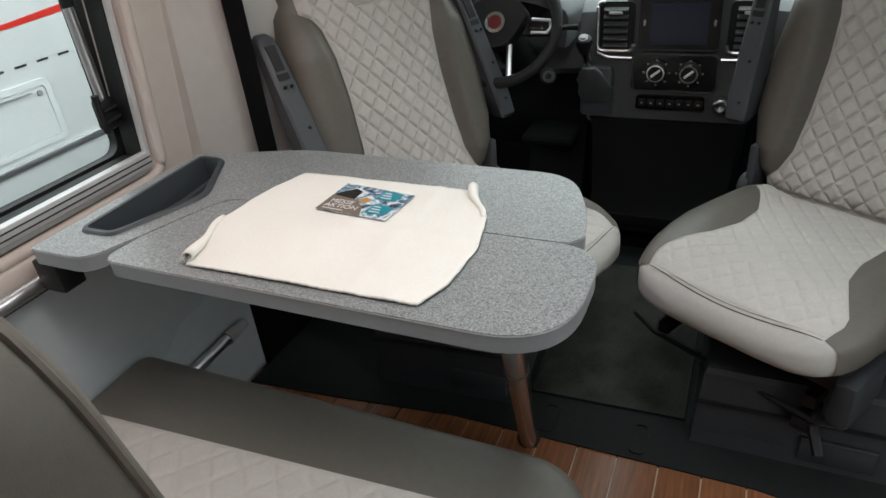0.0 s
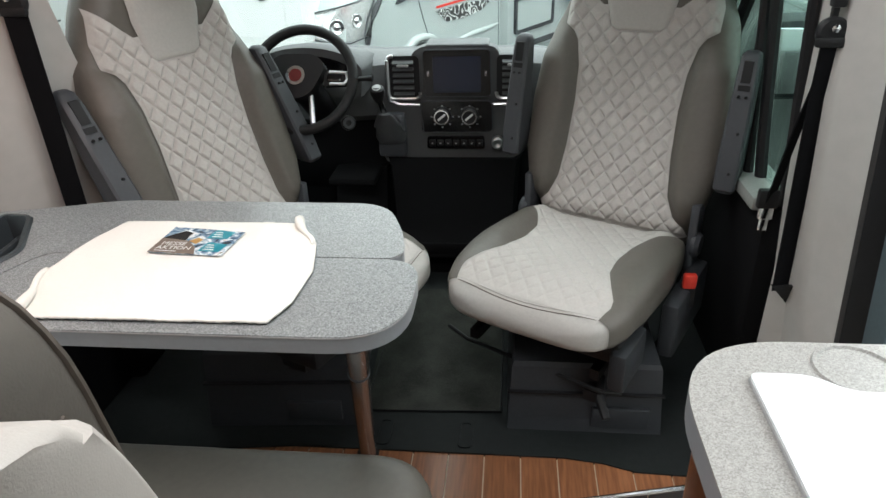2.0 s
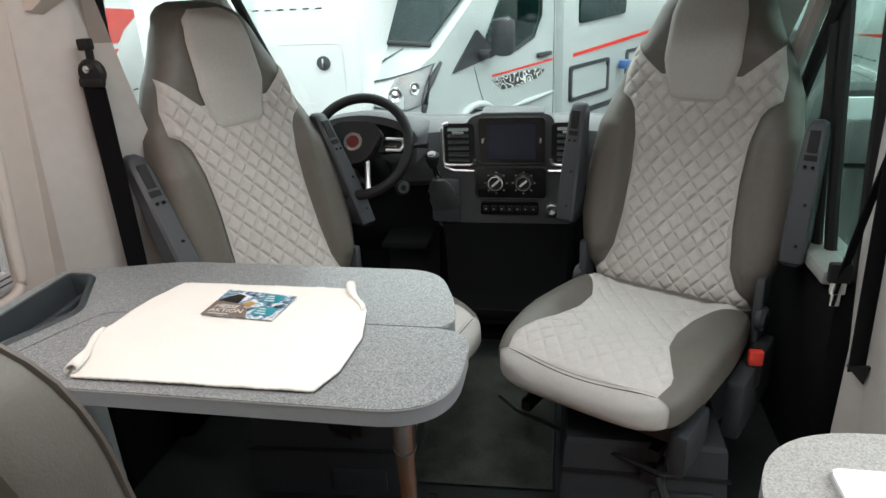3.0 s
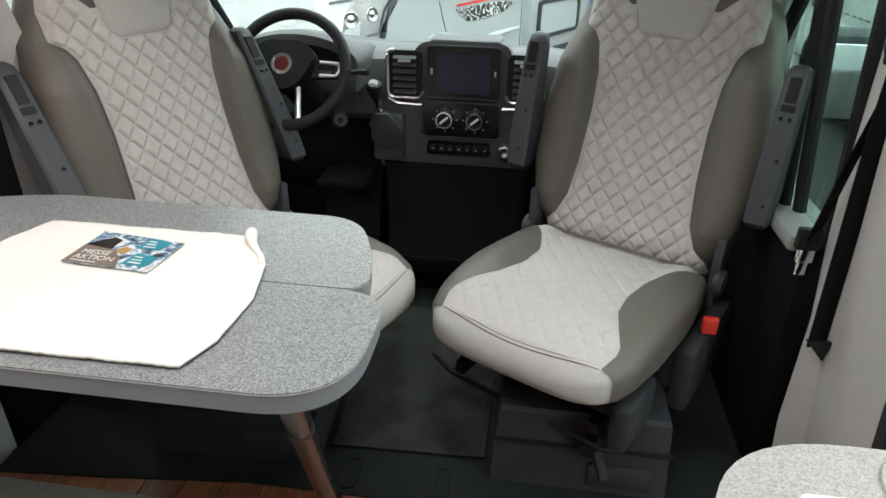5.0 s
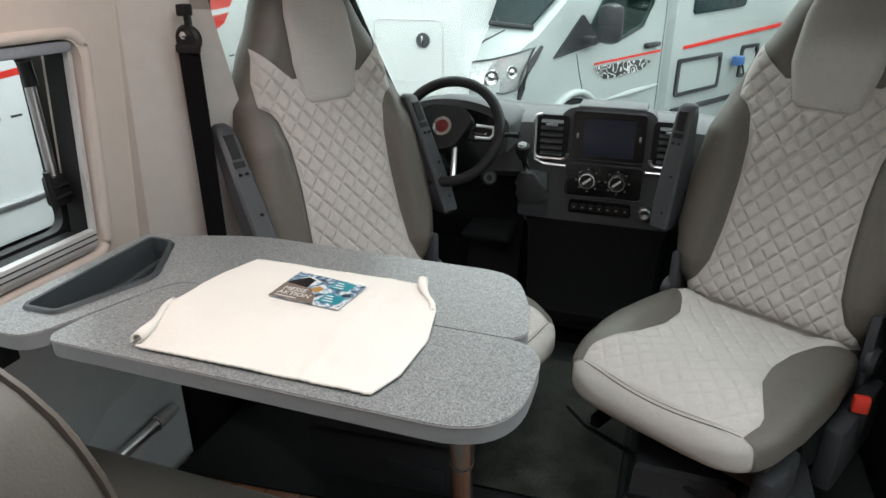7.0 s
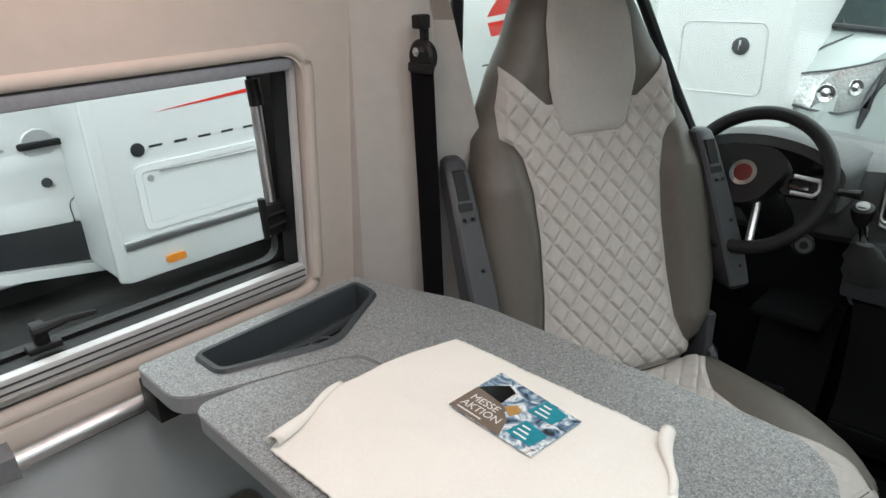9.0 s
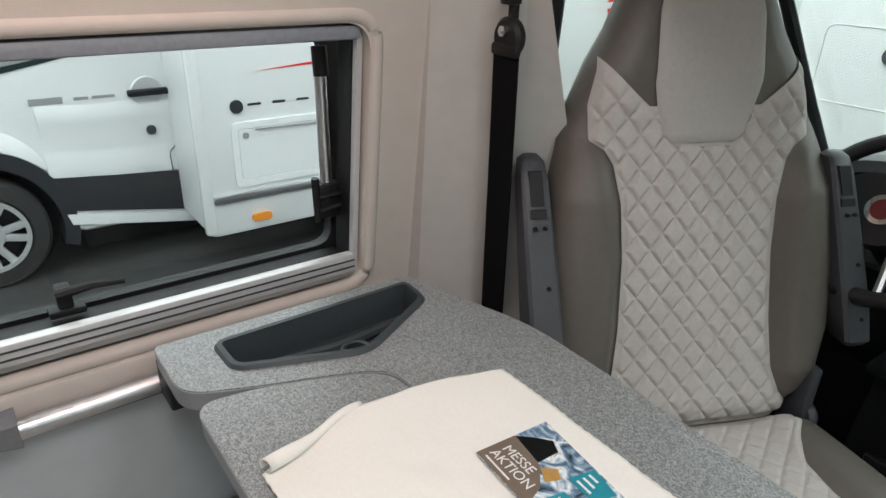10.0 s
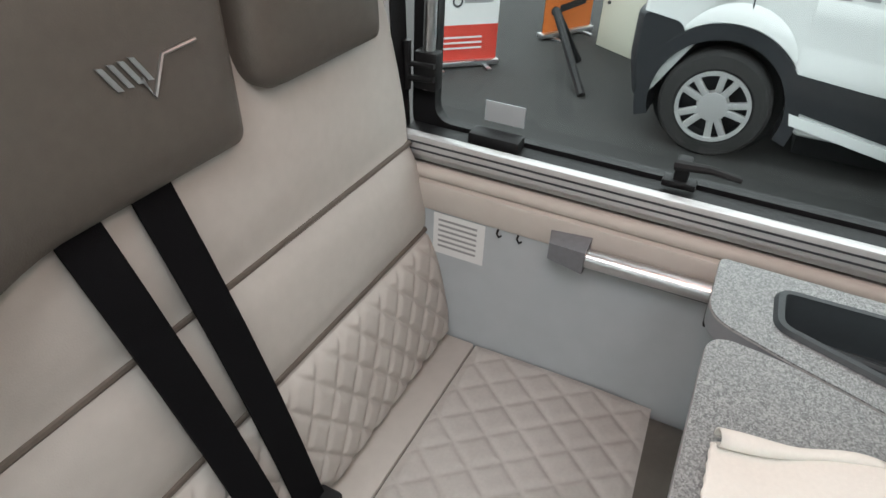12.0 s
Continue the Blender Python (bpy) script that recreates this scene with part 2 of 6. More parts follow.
def part(name, bm, material, parent, label="", smooth=True):
    ob = new(name, finish(name, bm, material, smooth))
    ob.parent = parent
    return tagged(ob, label) if label else ob


def solo(name, bm, material, label, category="", kind="", group="", smooth=True):
    return tagged(new(name, finish(name, bm, material, smooth)), label, category, group, kind)


def thing(name, label, category, at=(0, 0, 0), rz=0.0, group="", kind=""):
    ob = new(name)
    ob.matrix_world = pose(*at, 0, 0, rz)
    return tagged(ob, label, category, group, kind)


def bx(a, b, bev=0.0, seg=2):
    bm = bmesh.new()
    bmesh.ops.create_cube(bm, size=1)
    for v in bm.verts:
        v.co = Vector([(a[k] + b[k]) / 2 + v.co[k] * abs(b[k] - a[k]) for k in range(3)])
    if bev:
        bmesh.ops.bevel(bm, geom=list(bm.edges), offset=bev, segments=seg, affect="EDGES", profile=0.5)
    return bm


def rounded(pts, r, n=6):
    """Polygon with rounded corners; r one radius or one for each corner."""
    out = []
    for i, p in enumerate(pts):
        p = Vector(p)
        a, b = Vector(pts[i - 1]), Vector(pts[(i + 1) % len(pts)])
        rr = r[i] if isinstance(r, (list, tuple)) else r
        da, db = (a - p), (b - p)
        rr = min(rr, da.length * 0.49, db.length * 0.49)
        if rr < 1e-4:
            out.append(tuple(p))
            continue
        s, e = p + da.normalized() * rr, p + db.normalized() * rr
        for k in range(n + 1):
            t = k / n
            out.append(tuple((1 - t) ** 2 * s + 2 * t * (1 - t) * p + t * t * e))
    return out


def to3(p, h, axis):
    return (p[0], p[1], h) if axis == "z" else (h, p[0], p[1]) if axis == "x" else (p[0], h, p[1])


def prism(poly, h0, h1, axis="z", hole=None, bev=0.0):
    """Extruded outline along an axis, with one optional hole."""
    bm = bmesh.new()
    loops = [poly] + ([hole] if hole else [])
    ends = []
    for h in (h0, h1):
        edges, vs = [], []
        for lp in loops:
            v = [bm.verts.new(to3(p, h, axis)) for p in lp]
            vs.append(v)
            edges += [bm.edges.new((v[i - 1], v[i])) for i in range(len(v))]
        ends.append((vs, edges))
    for k in range(len(loops)):
        a, b = ends[0][0][k], ends[1][0][k]
        for i in range(len(a)):
            bm.faces.new((a[i - 1], a[i], b[i], b[i - 1]))
    for vs, edges in ends:
        if hole:
            bmesh.ops.triangle_fill(bm, edges=edges, use_beauty=True)
        else:
            bm.faces.new(vs[0])
    if bev:
        ed = [e for e in bm.edges if len(e.link_faces) == 2 and e.calc_face_angle(0) > 1.2]
        bmesh.ops.bevel(bm, geom=ed, offset=bev, segments=2, affect="EDGES", profile=0.5)
    return bm


def loft(rings, caps=True, closed=True):
    bm = bmesh.new()
    vs = [[bm.verts.new(p) for p in ring] for ring in rings]
    for a, b in zip(vs, vs[1:]):
        n = len(a)
        for i in range(0 if closed else 1, n):
            bm.faces.new((a[i - 1], a[i], b[i], b[i - 1]))
    if caps and closed:
        bm.faces.new(vs[0][::-1])
        bm.faces.new(vs[-1])
    return bm


def tube(points, r, n=10, caps=True):
    pts = [Vector(p) for p in points]
    rings = []
    for i, p in enumerate(pts):
        d = (pts[min(i + 1, len(pts) - 1)] - pts[max(i - 1, 0)]).normalized()
        s = d.cross(Vector((0, 0, 1)) if abs(d.z) < 0.9 else Vector((1, 0, 0))).normalized()
        u = s.cross(d)
        rr = r[i] if isinstance(r, (list, tuple)) else r
        rings.append([p + (s * math.cos(k * 2 * math.pi / n) + u * math.sin(k * 2 * math.pi / n)) * rr for k in range(n)])
    return loft(rings, caps)


def strap(points, width, across, thick=0.002):
    """Flat webbing along points; across gives the direction of its width."""
    ac = Vector(across).normalized() * width / 2
    pts = [Vector(p) for p in points]
    rings = []
    for i, p in enumerate(pts):
        d = (pts[min(i + 1, len(pts) - 1)] - pts[max(i - 1, 0)]).normalized()
        nn = d.cross(ac).normalized() * thick
        rings.append([p - ac - nn, p + ac - nn, p + ac + nn, p - ac + nn])
    return loft(rings)


def sheet(fn, nu, nv):
    """Surface from fn(u, v) with u, v in 0..1."""
    bm = bmesh.new()
    g = [[bm.verts.new(fn(i / nu, j / nv)) for j in range(nv + 1)] for i in range(nu + 1)]
    for i in range(nu):
        for j in range(nv):
            bm.faces.new((g[i][j], g[i + 1][j], g[i + 1][j + 1], g[i][j + 1]))
    return bm


def joined(*bms):
    out = bmesh.new()
    for b in bms:
        me = bpy.data.meshes.new("tmp")
        b.to_mesh(me)
        b.free()
        out.from_mesh(me)
        bpy.data.meshes.remove(me)
    return out


def moved(bm, m):
    bmesh.ops.transform(bm, matrix=m, verts=bm.verts)
    return bm


def lathe(profile, n=24, m=None):
    """Profile of (radius, height) turned round z."""
    rings = [[(r * math.cos(k * 2 * math.pi / n), r * math.sin(k * 2 * math.pi / n), h) for k in range(n)] for r, h in profile]
    bm = loft(rings)
    return moved(bm, m) if m else bm


def hoop(profile, n=24, m=None):
    """Closed profile turned round z, open in the middle."""
    rings = [[(r * math.cos(k * 2 * math.pi / n), r * math.sin(k * 2 * math.pi / n), h) for k in range(n)] for r, h in profile + profile[:1]]
    bm = loft(rings, caps=False)
    return moved(bm, m) if m else bm


def lerp(table, x):
    xs, ys = [t[0] for t in table], [t[1] for t in table]
    return float(np.interp(x, xs, ys))


def words(name, text, size, m, material, parent):
    cu = bpy.data.curves.new(name, "FONT")
    cu.body, cu.size, cu.extrude = text, size, 0.0002
    tmp = new(name + "_curve", cu)
    me = bpy.data.meshes.new_from_object(tmp.evaluated_get(bpy.context.evaluated_depsgraph_get()))
    bpy.data.objects.remove(tmp)
    me.materials.append(material)
    me.transform(m)
    ob = new(name, me)
    ob.parent = parent
    return ob


def quilt(x, z, pitch=0.050):
    """Height of diamond quilting: pillows puffed between sharp stitched seams."""
    a, b = (x + z * 0.85) / pitch, (x - z * 0.85) / pitch
    m = min(1.0, 2 * min(abs(a - round(a)), abs(b - round(b))) * 1.7)
    return 0.0075 * (1 - (1 - m) ** 2.4)


# ---------------------------------------------------------------- outer ground, hall
solo("ground", bx((-40, -40, -0.80), (40, 40, -0.75)), HALLFLOOR, "dark grey exhibition hall carpet floor", kind="structure", smooth=False)
solo("backdrop_north", bx((-30, 24, -0.75), (30, 24.3, 9)), HALLWALL, "pale plain exhibition hall end wall", kind="structure", smooth=False)
solo("backdrop_west", bx((-24.3, -30, -0.75), (-24, 30, 9)), HALLWALL, "pale plain exhibition hall side wall", kind="structure", smooth=False)
solo("backdrop_east", bx((24, -30, -0.75), (24.3, 30, 9)), HALLWALL, "pale plain exhibition hall side wall", kind="structure", smooth=False)
solo("backdrop_south", bx((-30, -24.3, -0.75), (30, -24, 9)), HALLWALL, "pale plain exhibition hall end wall", kind="structure", smooth=False)

# ---------------------------------------------------------------- van floor
EDGE_LINE = [(0.74, 0.435), (0.60, 0.404), (0.44, 0.368), (0.30, 0.336), (0.20, 0.308), (0.145, 0.262), (0.108, 0.19), (0.092, 0.10), (0.09, 0.0), (0.09, -0.60)]
platform = solo("floor", prism(EDGE_LINE + [(-0.94, -0.60), (-0.94, 0.505), (0.74, 0.505)], -0.06, -0.006), CAULK, "raised dinette platform with teak-look planks", kind="structure", smooth=False)
lower = solo("floor_aisle", bx((-0.94, -2.2, -0.16), (0.98, 0.5, -0.126)), CAULK, "lower aisle floor with teak-look planks", kind="structure", smooth=False)
riser_bm = bmesh.new()
for i in range(len(EDGE_LINE) - 1):
    (x0, y0), (x1, y1) = EDGE_LINE[i], EDGE_LINE[i + 1]
    riser_bm.faces.new([riser_bm.verts.new(p) for p in ((x0, y0 - 0.004, -0.125), (x1 + 0.002, y1 - 0.004, -0.125), (x1 + 0.002, y1 - 0.004, -0.008), (x0, y0 - 0.004, -0.008))])
riser = solo("trim_step_riser", riser_bm, DARKPAINT, "dark curved step riser with round vents", kind="structure", smooth=False)
part("edge_trim", tube([(x, y - 0.003, 0.001) for x, y in EDGE_LINE], 0.0065, 8), CHROME, riser, "polished aluminium step edge")


def round_vent(x, y, slope):
    m = pose(x, y - 0.008, -0.062, 90, 0, slope)
    ring = part("vent_ring", lathe([(0.0, -0.002), (0.033, -0.002), (0.035, 0.004), (0.030, 0.008), (0.026, 0.004), (0.0, 0.003)], 24, m), STEEL, riser, "round silver floor vent")
    for k in range(-2, 3):
        part("vent_slat", moved(bx((-0.02, k * 0.009 - 0.002, 0.003), (0.02, k * 0.009 + 0.002, 0.008)), m), GREYPRINT, ring)


round_vent(0.565, 0.392, 13)
round_vent(0.165, 0.275, 38)
for x, y in ((0.49, 0.372), (0.245, 0.312)):
    part("screw_cap", lathe([(0.0, 0.0), (0.009, 0.0), (0.007, 0.005), (0.0, 0.006)], 12, pose(x, y - 0.006, -0.062, 90, 0, 13)), STEEL, riser)


# ---------------------------------------------------------------- walls
def wall_ring(name, label, outer, hole, x_in, x_out, lean, material):
    """Wall of the van's side with a rounded opening; lean moves it inward with height."""
    bm = prism(outer, x_out, x_in, "x", hole)
    for v in bm.verts:
        v.co.x += lean * (v.co.z - 0.75)
    return solo(name, bm, material, label, kind="structure", smooth=False)


LEAN = 0.10
win_hole = rounded([(-0.60, 0.680), (0.398, 0.680), (0.398, 1.160), (-0.60, 1.160)], 0.05, 8)
wall_ring("wall_west", "beige moulded van wall round the side window", [(-2.2, 0.605), (0.52, 0.605), (0.52, 1.9), (-2.2, 1.9)], win_hole, -0.952, -1.06, LEAN, BEIGE)
solo("wall_west_lower", bx((-1.05, -2.2, -0.16), (-0.951, 0.535, 0.612)), BOARD, "pale blue-grey glossy lower wall board", kind="structure", smooth=False)
# soft inner lip of the opening and the sill ledge
lip = [to3(p, -0.958 + LEAN * (p[1] - 0.75), "x") for p in rounded([(-0.612, 0.678), (0.410, 0.678), (0.410, 1.172), (-0.612, 1.172)], 0.055, 8)]
solo("trim_window_lip", tube(lip + [lip[0], lip[1]], 0.013, 10), BEIGE, "beige padded lip round the window opening", kind="structure")
solo("trim_sill", bx((-0.975, -0.62, 0.612), (-0.945, 0.50, 0.668), 0.008), BEIGE, "beige ledge under the side window", kind="structure")

window = thing("window_1", "hinged camper side window in aluminium frame, tilted open", "window", kind="structure")


def frame_ring(name, y0, y1, z0, z1, wdt, x0, x1, r, material, label, lean=LEAN):
    outer = rounded([(y0, z0), (y1, z0), (y1, z1), (y0, z1)], r, 8)
    inner = rounded([(y0 + wdt, z0 + wdt), (y1 - wdt, z0 + wdt), (y1 - wdt, z1 - wdt), (y0 + wdt, z1 - wdt)], max(0.004, r - wdt * 0.5), 8)
    bm = prism(outer, x0, x1, "x", inner)
    for v in bm.verts:
        v.co.x += lean * (v.co.z - 0.75)
    return part(name, bm, material, window, label, smooth=False)


frame_ring("window_frame", -0.585, 0.394, 0.690, 1.152, 0.010, -0.986, -0.972, 0.02, FRAMEGREY, "aluminium inner frame")
frame_ring("frame_seal", -0.585, 0.394, 0.690, 1.152, 0.012, -1.035, -0.986, 0.02, BLACK, "black rubber frame seal")
part("window_sill", bx((-0.984, -0.57, 0.706), (-0.962, 0.382, 0.742), 0.004), FRAMEGREY, window, "ribbed aluminium sill rail")
part("sill_gasket", bx((-1.045, -0.57, 0.704), (-0.985, 0.380, 0.728), 0.003), BLACK, window, "black rubber gasket")
for gz in (0.716, 0.729):
    part("sill_groove", bx((-0.966, -0.57, gz), (-0.9605, 0.381, gz + 0.003)), GREYPL, window)
part("blind_cassette", bx((-0.985, -0.575, 1.133), (-0.918, 0.384, 1.156), 0.006), mat("blue_grey_blind_case", (0.25, 0.27, 0.30), 0.45), window, "blue-grey roller blind case")
frame_ring("sash", -0.575, 0.425, 0.688, 1.17, 0.045, -1.075, -1.05, 0.06, BLACK, "black outer sash", 0.0)
pane = part("pane", bx((-1.066, -0.55, 0.71), (-1.060, 0.40, 1.155)), ACRYLIC, window, "clear acrylic pane", smooth=False)
pane.visible_shadow = False
for y, top in ((0.365, 1.08), (-0.535, 1.08)):
    stay = part("window_stay", tube([(-1.03, y, 0.80), (-1.035, y, top)], 0.011, 10), STEEL, window, "telescopic window stay")
    part("stay_socket", tube([(-1.03, y, 1.06), (-1.035, y, 1.11)], 0.014, 10), BLACK, stay)
    part("stay_bracket", bx((-1.045, y - 0.022, 0.80), (-1.015, y + 0.022, 0.868), 0.006), BLACK, stay)
    part("stay_lever", joined(tube([(-1.012, y - 0.03, 0.80), (-1.010, y - 0.032, 0.885)], [0.006, 0.008], 8), tube([(-1.012, y - 0.03, 0.82), (-1.012, y + 0.02, 0.825)], 0.006, 8), tube([(-1.012, y - 0.03, 0.845), (-1.012, y + 0.02, 0.848)], 0.005, 8)), BLACK, stay)
y = -0.09
part("window_latch", joined(bx((-1.045, y - 0.011, 0.742), (-1.018, y + 0.011, 0.782), 0.004), bx((-1.040, y - 0.026, 0.736), (-1.012, y + 0.026, 0.748), 0.003), tube([(-1.012, y - 0.012, 0.776), (-1.008, y + 0.04, 0.782), (-1.010, y + 0.085, 0.776)], [0.009, 0.007, 0.005], 8)), BLACK, window, "black turning latch")
part("blind_catch", bx((-1.045, -0.445, 0.724), (-1.005, -0.352, 0.750), 0.006), BLACK, window)
part("catch_label", bx((-1.058, -0.435, 0.755), (-1.056, -0.362, 0.792)), BOARD, window, "small blue-grey sticker")

# dark rail under the sill, on the wall board
rail = thing("wall_rail", "aluminium table hanging rail on the wall board", "rail")
part("rail_bar", tube([(-0.925, -0.20, 0.624), (-0.925, 0.52, 0.634)], 0.0155, 14), STEEL, rail)
part("rail_backing", bx((-0.952, -0.20, 0.600), (-0.932, 0.52, 0.622), 0.002), GREYPL, rail)
part("end_cap", loft([[(-0.951, -0.26, 0.61), (-0.91, -0.25, 0.612), (-0.91, -0.25, 0.642), (-0.951, -0.26, 0.645)], [(-0.951, -0.19, 0.600), (-0.906, -0.19, 0.604), (-0.906, -0.19, 0.644), (-0.951, -0.19, 0.652)]]), mat("end_cap_grey", (0.17, 0.175, 0.19), 0.5), rail, "mid-grey plastic end cap")
lowrail = thing("grip_rail", "grey metal rail low on the wall board", "rail")
part("rail_bar", tube([(-0.925, -0.02, 0.19), (-0.925, 0.44, 0.192)], 0.015, 12), STEEL, lowrail)
part("end_cap", tube([(-0.925, 0.40, 0.192), (-0.925, 0.475, 0.193)], [0.019, 0.014], 12), GREYPRINT, lowrail)
note = thing("notice_sticker", "white printed notice sticker on the wall board", "sticker")
part("paper", bx((-0.9505, -0.475, 0.525), (-0.9495, -0.375, 0.61)), BANNERWHITE, note)
for k in range(6):
    part("text_line", bx((-0.9495, -0.465, 0.54 + k * 0.011), (-0.9488, -0.39, 0.544 + k * 0.011)), GREYPRINT, note)
for y in (-0.352, -0.315):
    hook = thing("wall_hook", "tiny dark hook on the wall board", "hook", group="hooks on the wall board")
    part("hook_arm", tube([(-0.952, y, 0.612), (-0.945, y, 0.606), (-0.944, y + 0.005, 0.600), (-0.948, y + 0.008, 0.602)], 0.002, 6), BLACK, hook)


# ---------------------------------------------------------------- pillars, cab shell
def side_pillar(s, name, label):
    """Moulded B-pillar trim; s is -1 for the driver's side, 1 for the other."""
    bm = bmesh.new()
    prof = [(0.965, 0.50), (0.925, 0.505), (0.905, 0.53), (0.885, 0.565), (0.862, 0.585), (0.850, 0.60), (0.848, 0.66), (0.80, 0.70), (0.84, 0.735), (0.90, 0.745), (1.03, 0.745), (1.03, 0.50)]
    rings = []
    for z in ((0.56, 0.6, 0.75, 0.9, 1.05, 1.2, 1.45) if s < 0 else (-0.05, 0.2, 0.45, 0.6, 0.9, 1.2, 1.45)):
        k = 0.05 * (z - 0.75)
        wide = 0.25 * max(0, 0.45 - z) if s > 0 else 0.0
        dx, dy = (0.075, 0.02 + 0.09 * (z - 0.45)) if s > 0 else (0.0, 0.0)
        slant = 0.009 - 0.365 * max(-0.15, z - 1.045) if s < 0 and z > 0.7 else 0.0
        inner = 0.915 - 0.33 * max(0.0, 0.45 - z) if s > 0 else 0.0
        rings.append([(s * max(inner, x + dx - k), y + dy - (wide if y < 0.6 else 0) + (slant if y > 0.68 and x < 1.0 else slant * 0.3 if y > 0.64 else 0), z) for x, y in prof])
    return solo(name, loft(rings), PILLAR, label, kind="structure")


# Pillar foot as a black box: under-table shade put into its colour.
solo("wall_west_foot_shade", bx((-1.05, 0.536, -0.06), (-0.93, 0.80, 0.56), 0.004), SHADEBLACK, "foot of the driver side pillar, blackened for the shade under the table", kind="structure")
side_pillar(-1, "trim_pillar_west", "warm grey moulded pillar trim beside the belt")
side_pillar(1, "trim_pillar_east", "warm grey moulded pillar trim beside the belt")
solo("trim_header_west", loft([[(-0.97, y, 1.270 + dz), (-0.86, y, 1.268 + dz), (-0.78, y, 1.32 + dz), (-0.78, y, 1.5), (-0.97, y, 1.5)] for y, dz in ((0.53, 0.01), (0.56, 0.0), (0.75, 0.03), (0.9, 0.05))]), BEIGE, "beige moulded header above the pillar", kind="structure")


def belt(s, foot, name_label):
    b = thing("seat_belt", name_label, "seat belt", group="cab seat belts")
    x0, y0, z0 = (s * 0.792, 0.585, 1.145) if s < 0 else (0.90, 0.675, 1.04)
    part("anchor_cover", joined(bx((x0 - 0.013, y0 - 0.018, z0 + 0.045), (x0 + 0.013, y0 + 0.008, z0 + 0.070), 0.004), bx((x0 - 0.006, y0 - 0.004, z0 + 0.0), (x0 + 0.006, y0 + 0.008, z0 + 0.045))), BLACK, b)
    part("loop_plate", joined(lathe([(0.0, -0.012), (0.030, -0.012), (0.032, 0.0), (0.026, 0.006), (0.0, 0.006)], 20, pose(x0, y0 - 0.008, z0 - 0.004, 90, 0, 0)), bx((x0 - 0.031, y0 - 0.018, z0 - 0.034), (x0 + 0.031, y0 - 0.002, z0 - 0.012), 0.007)), BLACK, b)
    part("bolt", lathe([(0.0, -0.01), (0.009, -0.01), (0.009, 0.004), (0.0, 0.006)], 6, pose(x0, y0 - 0.018, z0 + 0.006, 90, 0, 0)), CHROME, b, "chrome anchor bolt")
    part("webbing", strap([(x0, y0 - 0.008, z0 - 0.025), (x0 + s * 0.003, y0 - 0.002, 0.9), (x0 + s * (0.006 if s < 0 else 0.012), y0 + (0.005 if s < 0 else -0.015), foot)], 0.048 if s < 0 else 0.040, (1, 0.25, 0)), BELT, b)
    part("webbing_return", strap([(x0 + s * 0.012, y0 + 0.002, z0 - 0.025), (x0 + s * (0.055 if s < 0 else -0.004), y0 + 0.05, 0.8), (x0 + s * (0.08 if s < 0 else -0.018), y0 + 0.08, foot if s < 0 else 0.62)], 0.046 if s < 0 else 0.024, (1, 0.5 * s, 0)), BELT, b)
    return b


belt(-1, 0.42, "black seat belt hanging on the driver side pillar")
eb = belt(1, 0.43, "black seat belt hanging on the passenger side pillar")
part("slot_plate", prism([(0.888, 0.445), (0.938, 0.445), (0.930, 0.398)], 0.652, 0.662, "y", bev=0.002), BLACK, eb)
part("latch_tongue", joined(bx((0.862, 0.752, 0.575), (0.898, 0.764, 0.622), 0.004), bx((0.868, 0.755, 0.545), (0.890, 0.759, 0.58), 0.001)), CHROME, eb, "steel belt tongue")
part("tongue_cover", bx((0.855, 0.748, 0.605), (0.905, 0.77, 0.655), 0.006), BLACK, eb)

